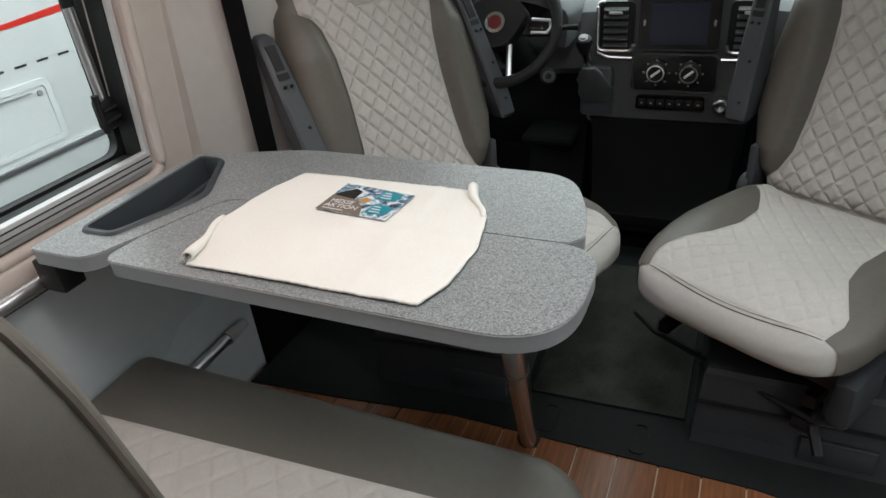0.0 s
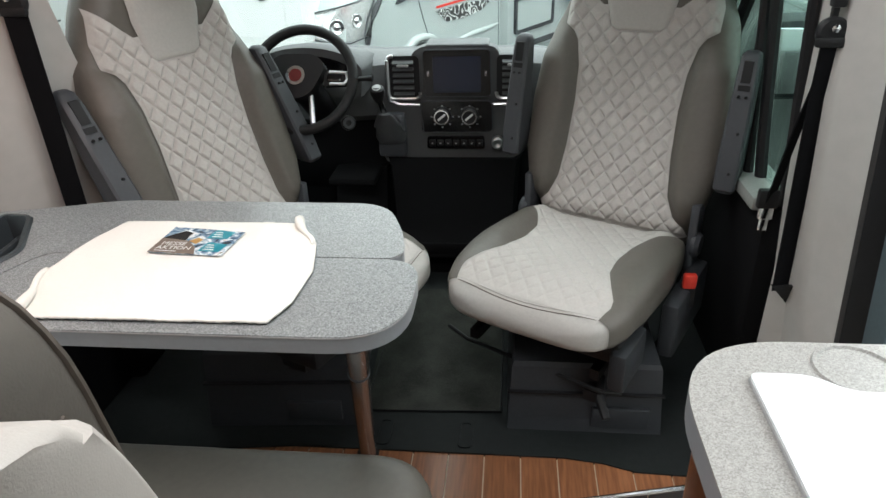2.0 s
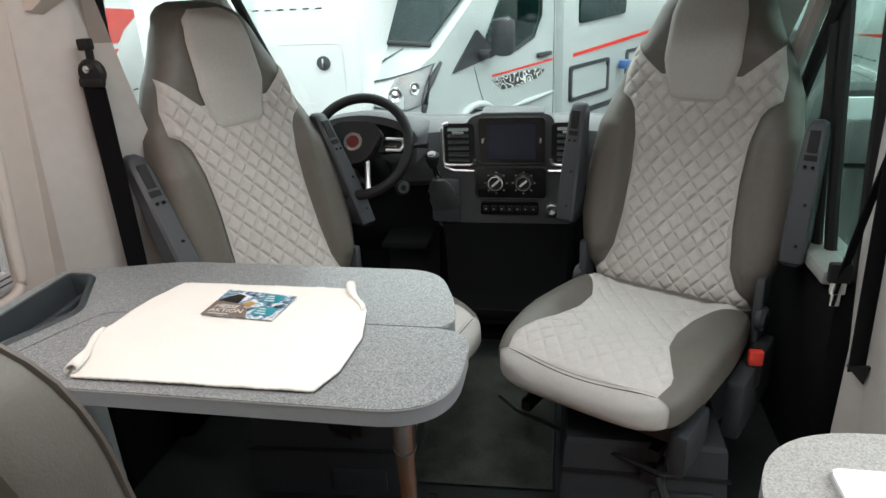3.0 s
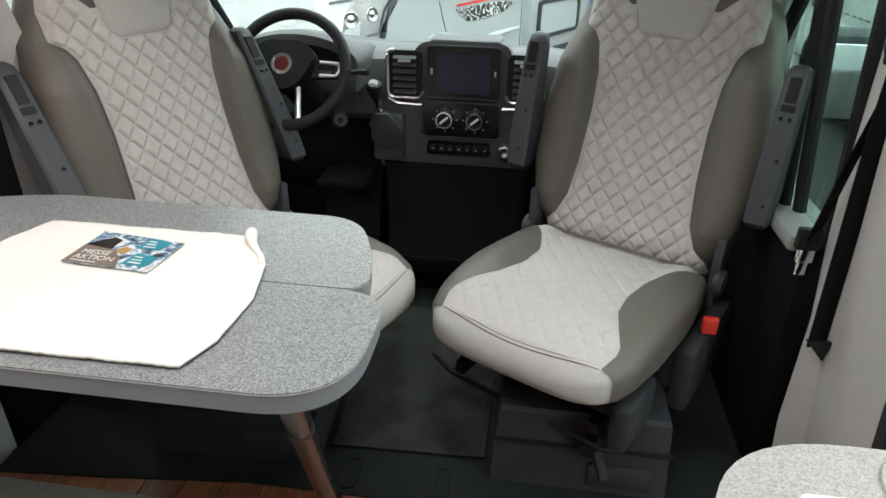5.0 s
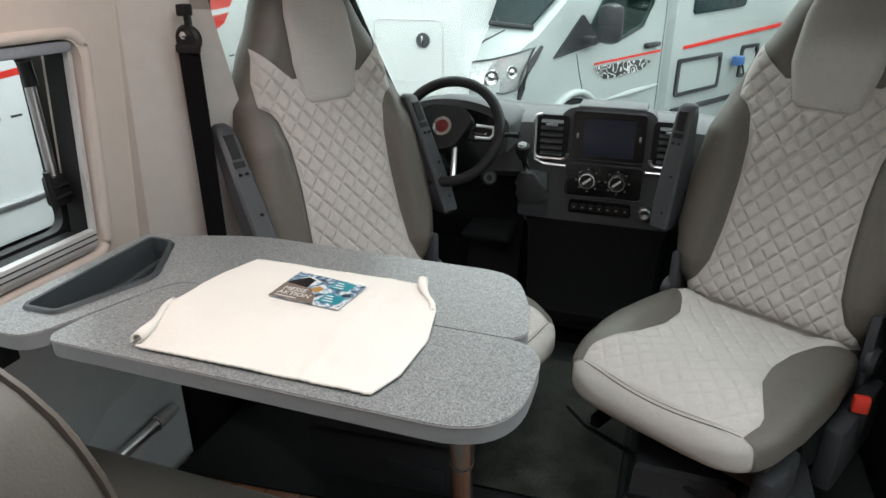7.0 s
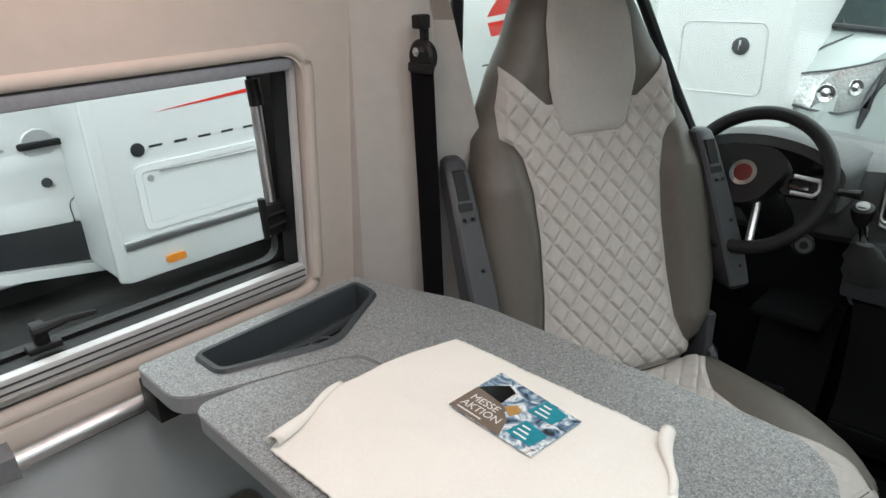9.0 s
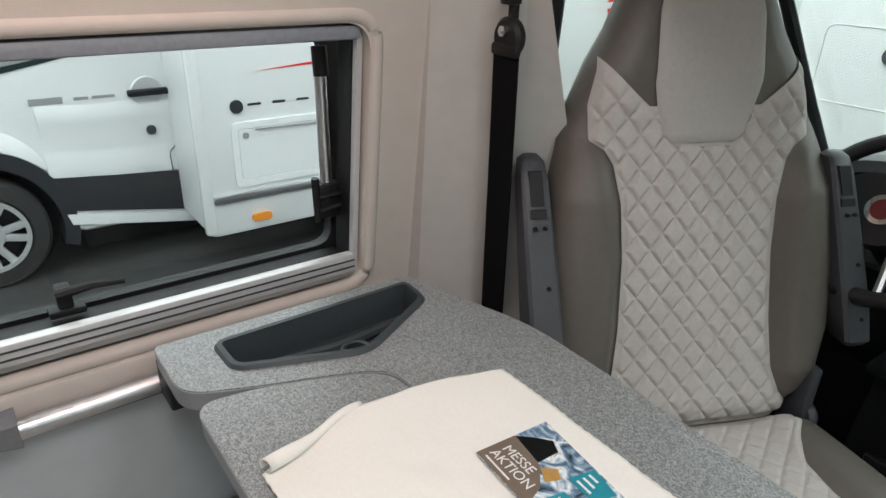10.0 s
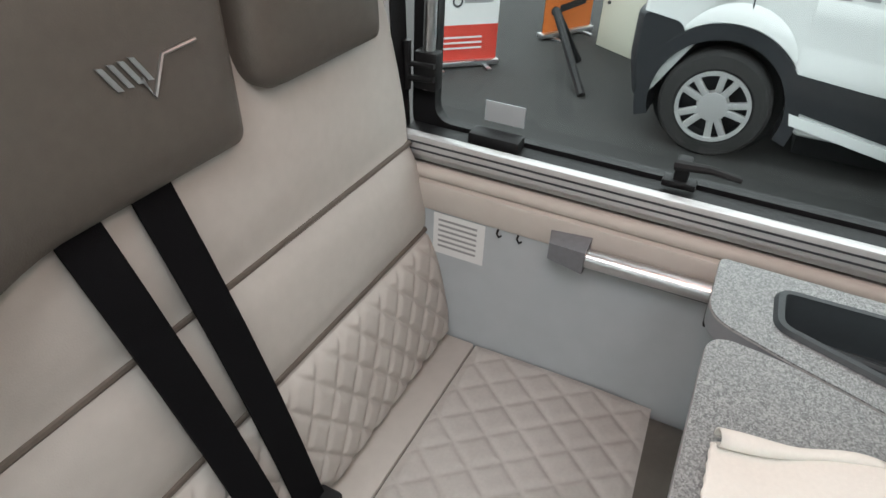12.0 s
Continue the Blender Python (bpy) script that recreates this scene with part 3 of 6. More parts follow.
# doors of the cab: lower panel, window frame and glass
for s, nm in ((-1, "door_1"), (1, "door_2")):
    d = thing(nm, "cab door with dark inner panel and clear window", "door", kind="structure")
    part("door_panel", bx((s * 0.88, 0.76, -0.02), (s * 0.99, 1.78, 0.60), 0.02), SHADEBLACK, d)
    part("door_ledge", bx((s * 0.86, 0.80, 0.575), (s * 0.98, 1.70, 0.615), 0.012), mat("muted_ledge_plastic", (0.22, 0.225, 0.215), 0.5) if s > 0 else GREYPL, d)
    if s > 0:
        part("front_post", joined(tube([(0.925, 0.945, 0.60), (0.915, 0.955, 0.72), (0.895, 1.02, 1.19), (0.885, 1.04, 1.36)], 0.016, 8), tube([(0.905, 0.985, 0.60), (0.895, 0.99, 0.72), (0.88, 1.05, 1.19), (0.87, 1.07, 1.36)], 0.014, 8)), BLACK, d, "black window post")
        part("quarter_frame", tube([(0.915, 1.27, 0.62), (0.91, 1.30, 0.82), (0.90, 1.28, 0.93), (0.875, 1.05, 1.17), (0.865, 0.95, 1.28)], 0.018, 8), BLACK, d, "black quarter window frame")
        part("frame_trim", tube([(0.885, 1.46, 0.80), (0.868, 1.34, 0.95), (0.858, 1.14, 1.16), (0.85, 1.0, 1.31)], 0.026, 8), PILLAR, d, "beige door frame trim")
        part("mirror_cap", bx((1.02, 1.36, 0.70), (1.26, 1.50, 0.96), 0.05), DARKPAINT, d, "dark outer mirror")
        part("mirror_glass", bx((1.04, 1.352, 0.73), (1.24, 1.362, 0.93), 0.004), CHROME, d, "door mirror glass")
    part("rear_post", tube([(s * 0.93, 0.785, 0.60), (s * 0.885, 0.785, 1.33)], 0.014, 8), BLACK, d)
    gp = part("pane", bx((s * 0.93, 0.79, 0.61), (s * 0.936, 1.75, 1.34)), TINTED if s > 0 else CLEAR, d, smooth=False)
    gp.visible_shadow = False
    ap = solo("trim_pillar_front", loft([[(s * (0.84 + a), y + b, z) for a, b in ((-0.03, -0.03), (0.05, -0.05), (0.06, 0.05), (-0.02, 0.03))] for y, z in ((1.86, 0.70), (1.60, 0.96), (1.36, 1.20), (1.22, 1.34))]), PILLAR, "grey front pillar trim beside the windscreen", kind="structure")
    part("pillar_seal", tube([(s * 0.815, 1.90, 0.70), (s * 0.805, 1.63, 0.96), (s * 0.80, 1.40, 1.20), (s * 0.79, 1.26, 1.34)], 0.016, 8), BLACK, ap)
grab = thing("grab_handle", "black grab handle on the front pillar", "handle")
part("handle_bar", tube([(-0.80, 1.33, 1.14), (-0.775, 1.36, 1.10), (-0.775, 1.40, 1.05), (-0.80, 1.44, 1.02)], 0.014, 8), BLACK, grab)

ws = thing("windscreen", "large clear van windscreen", "windscreen", kind="structure")
gp = part("pane", loft([[(-0.86, 1.95, 0.70), (0.86, 1.95, 0.70), (0.86, 1.956, 0.70), (-0.86, 1.956, 0.70)], [(-0.82, 1.28, 1.34), (0.82, 1.28, 1.34), (0.82, 1.286, 1.34), (-0.82, 1.286, 1.34)]]), CLEAR, ws, smooth=False)
gp.visible_shadow = False
part("header_seal", bx((-0.82, 1.24, 1.285), (0.82, 1.27, 1.31), 0.006), BLACK, ws)

solo("ceiling_cab", prism([(0.74, 1.34), (1.30, 1.315), (1.30, 1.38), (0.74, 1.52)], -1.0, 1.0, "x"), CEIL, "cream cab headliner under the roof", kind="structure", smooth=False)
solo("ceiling", bx((-1.0, -2.2, 1.86), (1.0, 0.80, 1.90)), CEIL, "cream ceiling of the living area", kind="structure", smooth=False)
solo("wall_bulkhead", bx((-1.0, 0.76, 1.50), (1.0, 0.80, 1.88)), CEIL, "cream bulkhead above the cab", kind="structure", smooth=False)
solo("wall_south", bx((-1.0, -2.24, -0.16), (1.0, -2.2, 1.9)), BEIGE, "plain beige rear partition", kind="structure", smooth=False)
solo("wall_east_rear", bx((0.97, -2.2, -0.16), (1.03, -0.55, 1.9)), BEIGE, "plain beige side wall behind the kitchen", kind="structure", smooth=False)
solo("wall_east_top", bx((0.93, -0.55, 1.45), (1.03, 0.80, 1.9)), BEIGE, "beige header above the sliding door", kind="structure", smooth=False)
for k, (px, py) in enumerate(((0.05, -0.25), (0.2, 0.45))):
    lamp = thing("ceiling_lamp", "flat white ceiling lamp, switched on", "lamp", group="ceiling lamps")
    part("housing", prism(rounded([(px - 0.3, py - 0.2), (px + 0.3, py - 0.2), (px + 0.3, py + 0.2), (px - 0.3, py + 0.2)], 0.05), 1.83, 1.862), BANNERWHITE, lamp)
sd = thing("door_3", "sliding side door standing open behind its dark frame", "door", kind="structure")
part("frame_post", loft([[(0.95 - 0.04 * (z - 0.75) + a, 0.40 + 0.06 * (z - 0.3) + b, z) for a, b in ((-0.02, 0), (0.02, -0.02), (0.05, 0.06), (0.0, 0.06))] for z in (-0.1, 0.4, 0.8, 1.2, 1.5)]), BLACK, sd)
part("door_edge", loft([[(0.985 - 0.04 * (z - 0.75) + a, 0.31 + 0.06 * (z - 0.3) + b, z) for a, b in ((-0.02, 0), (0.02, 0), (0.02, 0.08), (-0.02, 0.08))] for z in (-0.1, 0.4, 0.8, 1.2, 1.5)]), mat("blue_grey_door_edge", (0.10, 0.135, 0.15), 0.4), sd)

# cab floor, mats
cabfloor = solo("floor_cab", bx((-0.95, 0.505, -0.06), (0.98, 1.95, -0.012)), SHADEBLACK, "black cab floor", kind="structure", smooth=False)
part("rubber_mat", prism([(-0.93, 0.44), (-0.66, 0.462), (-0.32, 0.500), (0.40, 0.50), (0.50, 0.487), (0.58, 0.462), (0.76, 0.455), (0.93, 0.47), (0.93, 1.5), (-0.9, 1.5)], -0.012, 0.005), MAT_RUBBER, cabfloor, "moulded black rubber floor mat", smooth=False)
for x in (-0.082, 0.142):
    slot_o = rounded([(x - 0.020, 0.515), (x + 0.020, 0.515), (x + 0.020, 0.615), (x - 0.020, 0.615)], 0.019, 6)
    slot_i = rounded([(x - 0.014, 0.521), (x + 0.014, 0.521), (x + 0.014, 0.609), (x - 0.014, 0.609)], 0.013, 6)
    part("mat_slot", prism(slot_o, 0.004, 0.010, "z", slot_i), MAT_RUBBER, cabfloor)
carpet = thing("carpet_mat", "charcoal carpet mat between the cab seats", "mat")
part("mat_surface", prism(rounded([(-0.15, 0.645), (0.235, 0.66), (0.23, 1.32), (-0.19, 1.32)], 0.015), 0.004, 0.012), CARPET, carpet)
part("binding", tube([(-0.15, 1.3, 0.009), (-0.15, 0.645, 0.009), (0.235, 0.66, 0.009), (0.235, 1.3, 0.009)], 0.0045, 6), BLACK, carpet)


# ---------------------------------------------------------------- table
TOP = 0.72
leaf_a = rounded([(-0.880, -0.003), (-0.745, -0.003), (-0.705, 0.09), (-0.668, 0.195), (-0.637, 0.262), (0.035, 0.2565), (0.058, 0.28), (0.043, 0.365), (-0.010, 0.505), (-0.62, 0.512), (-0.75, 0.470), (-0.875, 0.440)], [0.01, 0.035, 0.03, 0.05, 0.035, 0.012, 0.02, 0.05, 0.13, 0.08, 0.06, 0.015])
leaf_b = rounded([(-0.712, 0.004), (0.095, 0.004), (0.095, 0.2525), (-0.632, 0.2565), (-0.664, 0.19), (-0.701, 0.085)], [0.035, 0.135, 0.075, 0.04, 0.05, 0.03], 10)
tray_hole = rounded([(-0.838, 0.072), (-0.758, 0.074), (-0.690, 0.254), (-0.778, 0.416), (-0.845, 0.420)], [0.02, 0.02, 0.03, 0.02, 0.015], 5)


def slab(name, outline, hole=None):
    t = thing(name, "grey speckled laminate table leaf on an angled leg", "table", group="table leaves")
    part("tabletop", prism(outline, TOP - 0.004, TOP, "z", hole), LAMINATE, t, smooth=False)
    part("core", prism(outline, TOP - 0.031, TOP - 0.004, "z", hole), EDGE, t, "grey edge band", smooth=True)
    part("edge_strip", tube([(*p, TOP - 0.003) for p in outline + outline[:1]], 0.0013, 6), GREYPRINT, t, "pale edge strip")
    return t


table = slab("table", leaf_a, tray_hole)
tagged(table, "grey speckled laminate wall table with storage tray")
leaf = slab("table_leaf", leaf_b)
tagged(leaf, "swivelling speckled grey table leaf beside the wall table")
part("bracket", bx((-0.90, 0.0, 0.625), (-0.84, 0.05, TOP - 0.031), 0.004), BLACK, table, "black wall bracket")
part("under_frame", bx((-0.70, 0.20, 0.655), (0.0, 0.40, TOP - 0.033), 0.004), EDGE, table)
leg_a, leg_b = Vector((0.015, 0.035, 0.69)), Vector((-0.112, 0.485, -0.01))
leg = part("leg", tube([leg_a, leg_b], 0.0195, 20), mat("satin_chrome", (0.50, 0.50, 0.515), 0.24, 1.0, vary=0.06), table, "angled chrome table leg")
mid = leg_a.lerp(leg_b, 0.16)
part("leg_collar", tube([mid, mid + (leg_b - leg_a) * 0.010], 0.0203, 20), GREYPL, leg)
part("leg_foot", tube([leg_b + (leg_a - leg_b) * 0.03, leg_b], [0.02, 0.034], 20), BLACK, leg)
tray = part("tray", prism(tray_hole, 0.668, 0.672), TRAY, table, "dark petrol plastic storage tray")
inset = [Vector(p) for p in tray_hole]
cen = Vector((sum(p[0] for p in inset) / len(inset), sum(p[1] for p in inset) / len(inset)))


def shrunk(k):
    out = []
    n = len(inset)
    for i in range(n):
        d = (inset[(i + 1) % n] - inset[i - 1]).normalized()
        out.append(inset[i] + Vector((-d.y, d.x)) * k)
    return out


part("tray_rim", loft([[(p.x, p.y, TOP + 0.0005) for p in shrunk(-0.004)], [(p.x, p.y, TOP + 0.006) for p in shrunk(0.0)], [(p.x, p.y, TOP + 0.006) for p in shrunk(0.008)], [(p.x, p.y, 0.70) for p in shrunk(0.012)], [(p.x, p.y, 0.672) for p in shrunk(0.018)]], caps=False), TRAY, tray)
part("tray_rib", joined(tube([(-0.80, 0.10, 0.680), (-0.782, 0.25, 0.682), (-0.80, 0.39, 0.680)], 0.009, 8), tube([(-0.770, 0.10, 0.678), (-0.722, 0.235, 0.678)], 0.009, 8)), TRAY, tray)
part("cup_ring", hoop([(0.018, 0.0), (0.026, 0.0), (0.026, 0.02), (0.022, 0.022), (0.018, 0.02)], 20, pose(-0.748, 0.265, 0.672)), TRAY, tray)


# ---------------------------------------------------------------- towel and leaflet
LE = [(0, (-0.538, 0.027)), (0.2, (-0.556, 0.07)), (0.5, (-0.582, 0.17)), (0.78, (-0.574, 0.285)), (1, (-0.542, 0.386))]
RE = [(0, (-0.121, 0.030)), (0.2, (-0.098, 0.09)), (0.5, (-0.093, 0.20)), (0.78, (-0.113, 0.297)), (1, (-0.166, 0.384))]


def cloth(u, v):
    lx, ly = lerp([(t, p[0]) for t, p in LE], v), lerp([(t, p[1]) for t, p in LE], v)
    rx, ry = lerp([(t, p[0]) for t, p in RE], v), lerp([(t, p[1]) for t, p in RE], v)
    x, y = lx + (rx - lx) * u, ly + (ry - ly) * u
    edge = 0.0007 * math.sin(u * 160) if v < 0.02 or v > 0.98 else 0
    z = TOP + 0.0035 + 0.0022 * noise.noise((x * 9, y * 9, 3)) + 0.0018 * noise.noise((x * 26, y * 26, 7))
    z += 0.006 * math.exp(-((x + 0.235) / 0.012) ** 2) * 0.25 + 0.005 * math.exp(-((y - 0.215) / 0.01) ** 2) * 0.2
    return (x, y + edge, z + 0.001)


towel = thing("towel", "creased white cotton towel lying on the table", "towel")
tw = part("cloth", sheet(cloth, 110, 70), TOWEL, towel)
so = tw.modifiers.new("thickness", "SOLIDIFY")
so.thickness, so.offset = 0.0035, 1


def roll_of(p0, p1, r, turns):
    p0, p1 = Vector(p0), Vector(p1)
    d = (p1 - p0).normalized()
    s = d.cross(Vector((0, 0, 1))).normalized()
    prof = [(r * (0.55 + 0.45 * k / 20) * math.cos(turns * k / 20 - 1.6), r * (0.55 + 0.45 * k / 20) * math.sin(turns * k / 20 - 1.5)) for k in range(21)]
    rings = []
    for k in range(13):
        t = k / 12
        g = 1.0 - 0.62 * t + 0.10 * math.sin(t * 9.0)
        p = p0.lerp(p1, t) + s * 0.004 * math.sin(t * 6.0)
        rings.append([p + s * a * g + Vector((0, 0, (r + b) * g)) for a, b in prof])
    return loft(rings, caps=False, closed=False)


for a, b, r in (((-0.536, 0.032, TOP + 0.003), (-0.584, 0.180, TOP + 0.002), 0.013), ((-0.172, 0.384, TOP + 0.004), (-0.120, 0.290, TOP + 0.002), 0.012)):
    rl = part("rolled_hem", roll_of(a, b, r, 5.2), TOWEL, towel)
    so = rl.modifiers.new("thickness", "SOLIDIFY")
    so.thickness = 0.003

flyer = thing("leaflet", "printed mountain leaflet with teal tags on the towel", "leaflet", at=(-0.425, 0.244, TOP + 0.0115), rz=-4.6)
part("paper", prism([(0, 0), (0.150, 0.0), (0.151, 0.1005), (-0.0026, 0.108)], 0, 0.0008), PRINT, flyer, "glossy mountain photograph", smooth=False)
part("title_patch", prism([(0.0, 0.0005), (0.095, 0.0005), (0.082, 0.030), (0.055, 0.052), (-0.001, 0.058)], 0.0009, 0.0012), TAUPEPRINT, flyer, smooth=False)
part("dark_patch", prism([(0.0, 0.058), (0.05, 0.053), (0.048, 0.085), (0.03, 0.092), (0.012, 0.074)], 0.0009, 0.0012), GLOSSBLACK, flyer, smooth=False)
part("cabin_patch", prism([(0.058, 0.05), (0.078, 0.04), (0.084, 0.058), (0.07, 0.066)], 0.0012, 0.0015), mat("ochre_print", (0.45, 0.26, 0.08), 0.3), flyer, smooth=False)
for px, py, tilt in ((0.095, 0.0137, 0.0), (0.0868, 0.066, 0.0)):
    tagp = part("price_tag", prism([(px, py), (px + 0.042, py), (px + 0.046, py + 0.030), (px + 0.005, py + 0.036)], 0.0012, 0.0016), TEAL, flyer, "teal tag", smooth=False)
    for k in range(3):
        part("text_bar", bx((px + 0.008, py + 0.005 + k * 0.009, 0.0016), (px + 0.030 - k * 0.004, py + 0.008 + k * 0.009, 0.0019)), BANNERWHITE, tagp, smooth=False)
words("title_top", "MESSE", 0.0185, pose(0.010, 0.030, 0.0016, 0, 0, 2), BANNERWHITE, flyer)
words("title_bottom", "AKTION", 0.0185, pose(0.008, 0.013, 0.0016, 0, 0, 2), BANNERWHITE, flyer)
part("text_bar", bx((0.010, 0.006, 0.0014), (0.055, 0.0085, 0.0017)), BANNERWHITE, flyer, smooth=False)


# ---------------------------------------------------------------- cab seats
BACK_W = [(0.36, 0.235), (0.40, 0.25), (0.47, 0.27), (0.60, 0.300), (0.75, 0.300), (0.87, 0.287), (0.97, 0.262), (1.08, 0.215), (1.14, 0.180), (1.20, 0.155), (1.245, 0.128), (1.266, 0.095), (1.278, 0.045)]
QUILT_W = [(0.39, 0.238), (0.43, 0.228), (0.465, 0.196), (0.52, 0.172), (0.62, 0.160), (0.75, 0.155), (0.85, 0.160), (0.92, 0.176), (0.945, 0.193), (0.962, 0.222), (1.02, 0.222), (1.10, 0.200)]
HEAD_W = [(0.955, 0.068), (0.968, 0.085), (1.06, 0.106), (1.18, 0.102), (1.235, 0.088), (1.258, 0.05)]
LEAN_B = 0.26


def back_front(x, z):
    """Front face of the backrest: side bolsters stand proud, edges roll back."""
    wd = lerp(BACK_W, z)
    y = (z - 0.45) * LEAN_B
    q = lerp(QUILT_W, z)
    bol = max(0.0, min(1.0, (z - 0.42) / 0.1)) * max(0.0, min(1.0, (0.99 - z) / 0.12))
    t = max(0.0, min(1.0, (abs(x) - q + 0.01) / 0.05))
    y -= 0.042 * bol * t * t * (3 - 2 * t)
    r = 0.07
    e = max(0.0, (abs(x) - (wd - r)) / r)
    y += 0.062 * (1 - math.sqrt(max(0.0, 1 - min(1, e) ** 2)))
    tz = max(0.0, (z - 1.21) / 0.07)
    y += 0.028 * max(0.0, min(1.0, (0.475 - z) / 0.075)) ** 2
    return y + 0.05 * tz * tz - 0.02 * max(0, min(1, (z - 0.98) / 0.1))


CUSH = [(-0.605, 0.10, 0.012), (-0.600, 0.145, 0.03), (-0.588, 0.185, 0.048), (-0.565, 0.215, 0.063), (-0.53, 0.238, 0.073), (-0.48, 0.252, 0.079), (-0.38, 0.262, 0.082), (-0.20, 0.264, 0.080), (-0.05, 0.255, 0.075), (0.04, 0.235, 0.068)]
CUSH_Q = [(-0.60, 0.16), (-0.56, 0.195), (-0.50, 0.212), (-0.45, 0.185), (-0.38, 0.155), (-0.28, 0.140), (-0.18, 0.148), (-0.11, 0.182), (-0.06, 0.225), (-0.02, 0.235)]


def cush_dim(y):
    return lerp([(c[0], c[1]) for c in CUSH], y), 0.80 * lerp([(c[0], c[2]) for c in CUSH], y)


def cush_mid(y):
    return lerp([(-0.605, 0.372), (-0.56, 0.378), (-0.45, 0.385), (-0.2, 0.362), (0.04, 0.350)], y)


def cush_bol(x, y):
    t = max(0.0, min(1.0, (abs(x) - 0.12) / 0.08))
    return 0.028 * t * t * (3 - 2 * t) * max(0.0, min(1.0, (y + 0.52) / 0.2)) * max(0.0, min(1.0, (0.05 - y) / 0.12))


def cush_tail(y):
    """The cushion rolls down towards the backrest."""
    return 0.026 * max(0.0, min(1.0, (y + 0.055) / 0.075)) ** 2


def cush_point(y, a, k=1.0):
    hw, hh = cush_dim(y)
    c, s = math.cos(a), math.sin(a)
    x = hw * k * math.copysign(abs(c) ** 0.5, c)
    z = cush_mid(y) + hh * k * math.copysign(abs(s) ** 0.5, s)
    return (x, y, z + (cush_bol(x, y) - cush_tail(y) if s > 0 else 0))


def cush_top(x, y):
    hw, hh = cush_dim(y)
    return cush_mid(y) + hh * max(0.0, 1 - min(1, abs(x) / hw) ** 4) ** 0.25 + cush_bol(x, y) - cush_tail(y)


def armrest(seat, s, tilt, y0, x0, lean):
    def at(x, dy, z):
        return (s * (x0 + lean * (z - 0.75)) + x, (z - 0.75) * tilt + y0 - 0.02 + dy, z)

    rings = []
    for z, hx, d0, d1 in ((0.572, 0.020, 0.0, 0.05), (0.585, 0.028, -0.012, 0.06), (0.65, 0.030, -0.016, 0.062), (0.78, 0.028, -0.012, 0.052), (0.90, 0.025, -0.006, 0.042), (0.928, 0.022, 0.0, 0.036), (0.936, 0.014, 0.008, 0.028)):
        rings.append([at(-hx, d0 + 0.006, z), at(-hx + 0.006, d0, z), at(hx - 0.006, d0, z), at(hx, d0 + 0.006, z), at(hx, d1 - 0.006, z), at(hx - 0.006, d1, z), at(-hx + 0.006, d1, z), at(-hx, d1 - 0.006, z)])
    arm = part("armrest", loft(rings), GREYPL, seat, "raised dark grey plastic armrest")
    for z0, z1, hx in ((0.862, 0.915, 0.012), (0.842, 0.856, 0.015)):
        part("slot", loft([[at(-hx, -0.0105 + 0.02 * (z - 0.85), z), at(hx, -0.0105 + 0.02 * (z - 0.85), z), at(hx, 0.01, z), at(-hx, 0.01, z)] for z in (z0, z1)]), BLACK, arm)
    for x, z in ((-0.009, 0.828), (0.009, 0.828), (0.008, 0.735), (0.006, 0.63)):
        p = at(x, -0.0135, z)
        part("screw", lathe([(0.0, 0.0), (0.0045, 0.0), (0.0035, 0.004), (0.0, 0.004)], 10, Matrix.Translation(p) @ pose(0, 0, 0, 90)), BLACK, arm)
    return arm


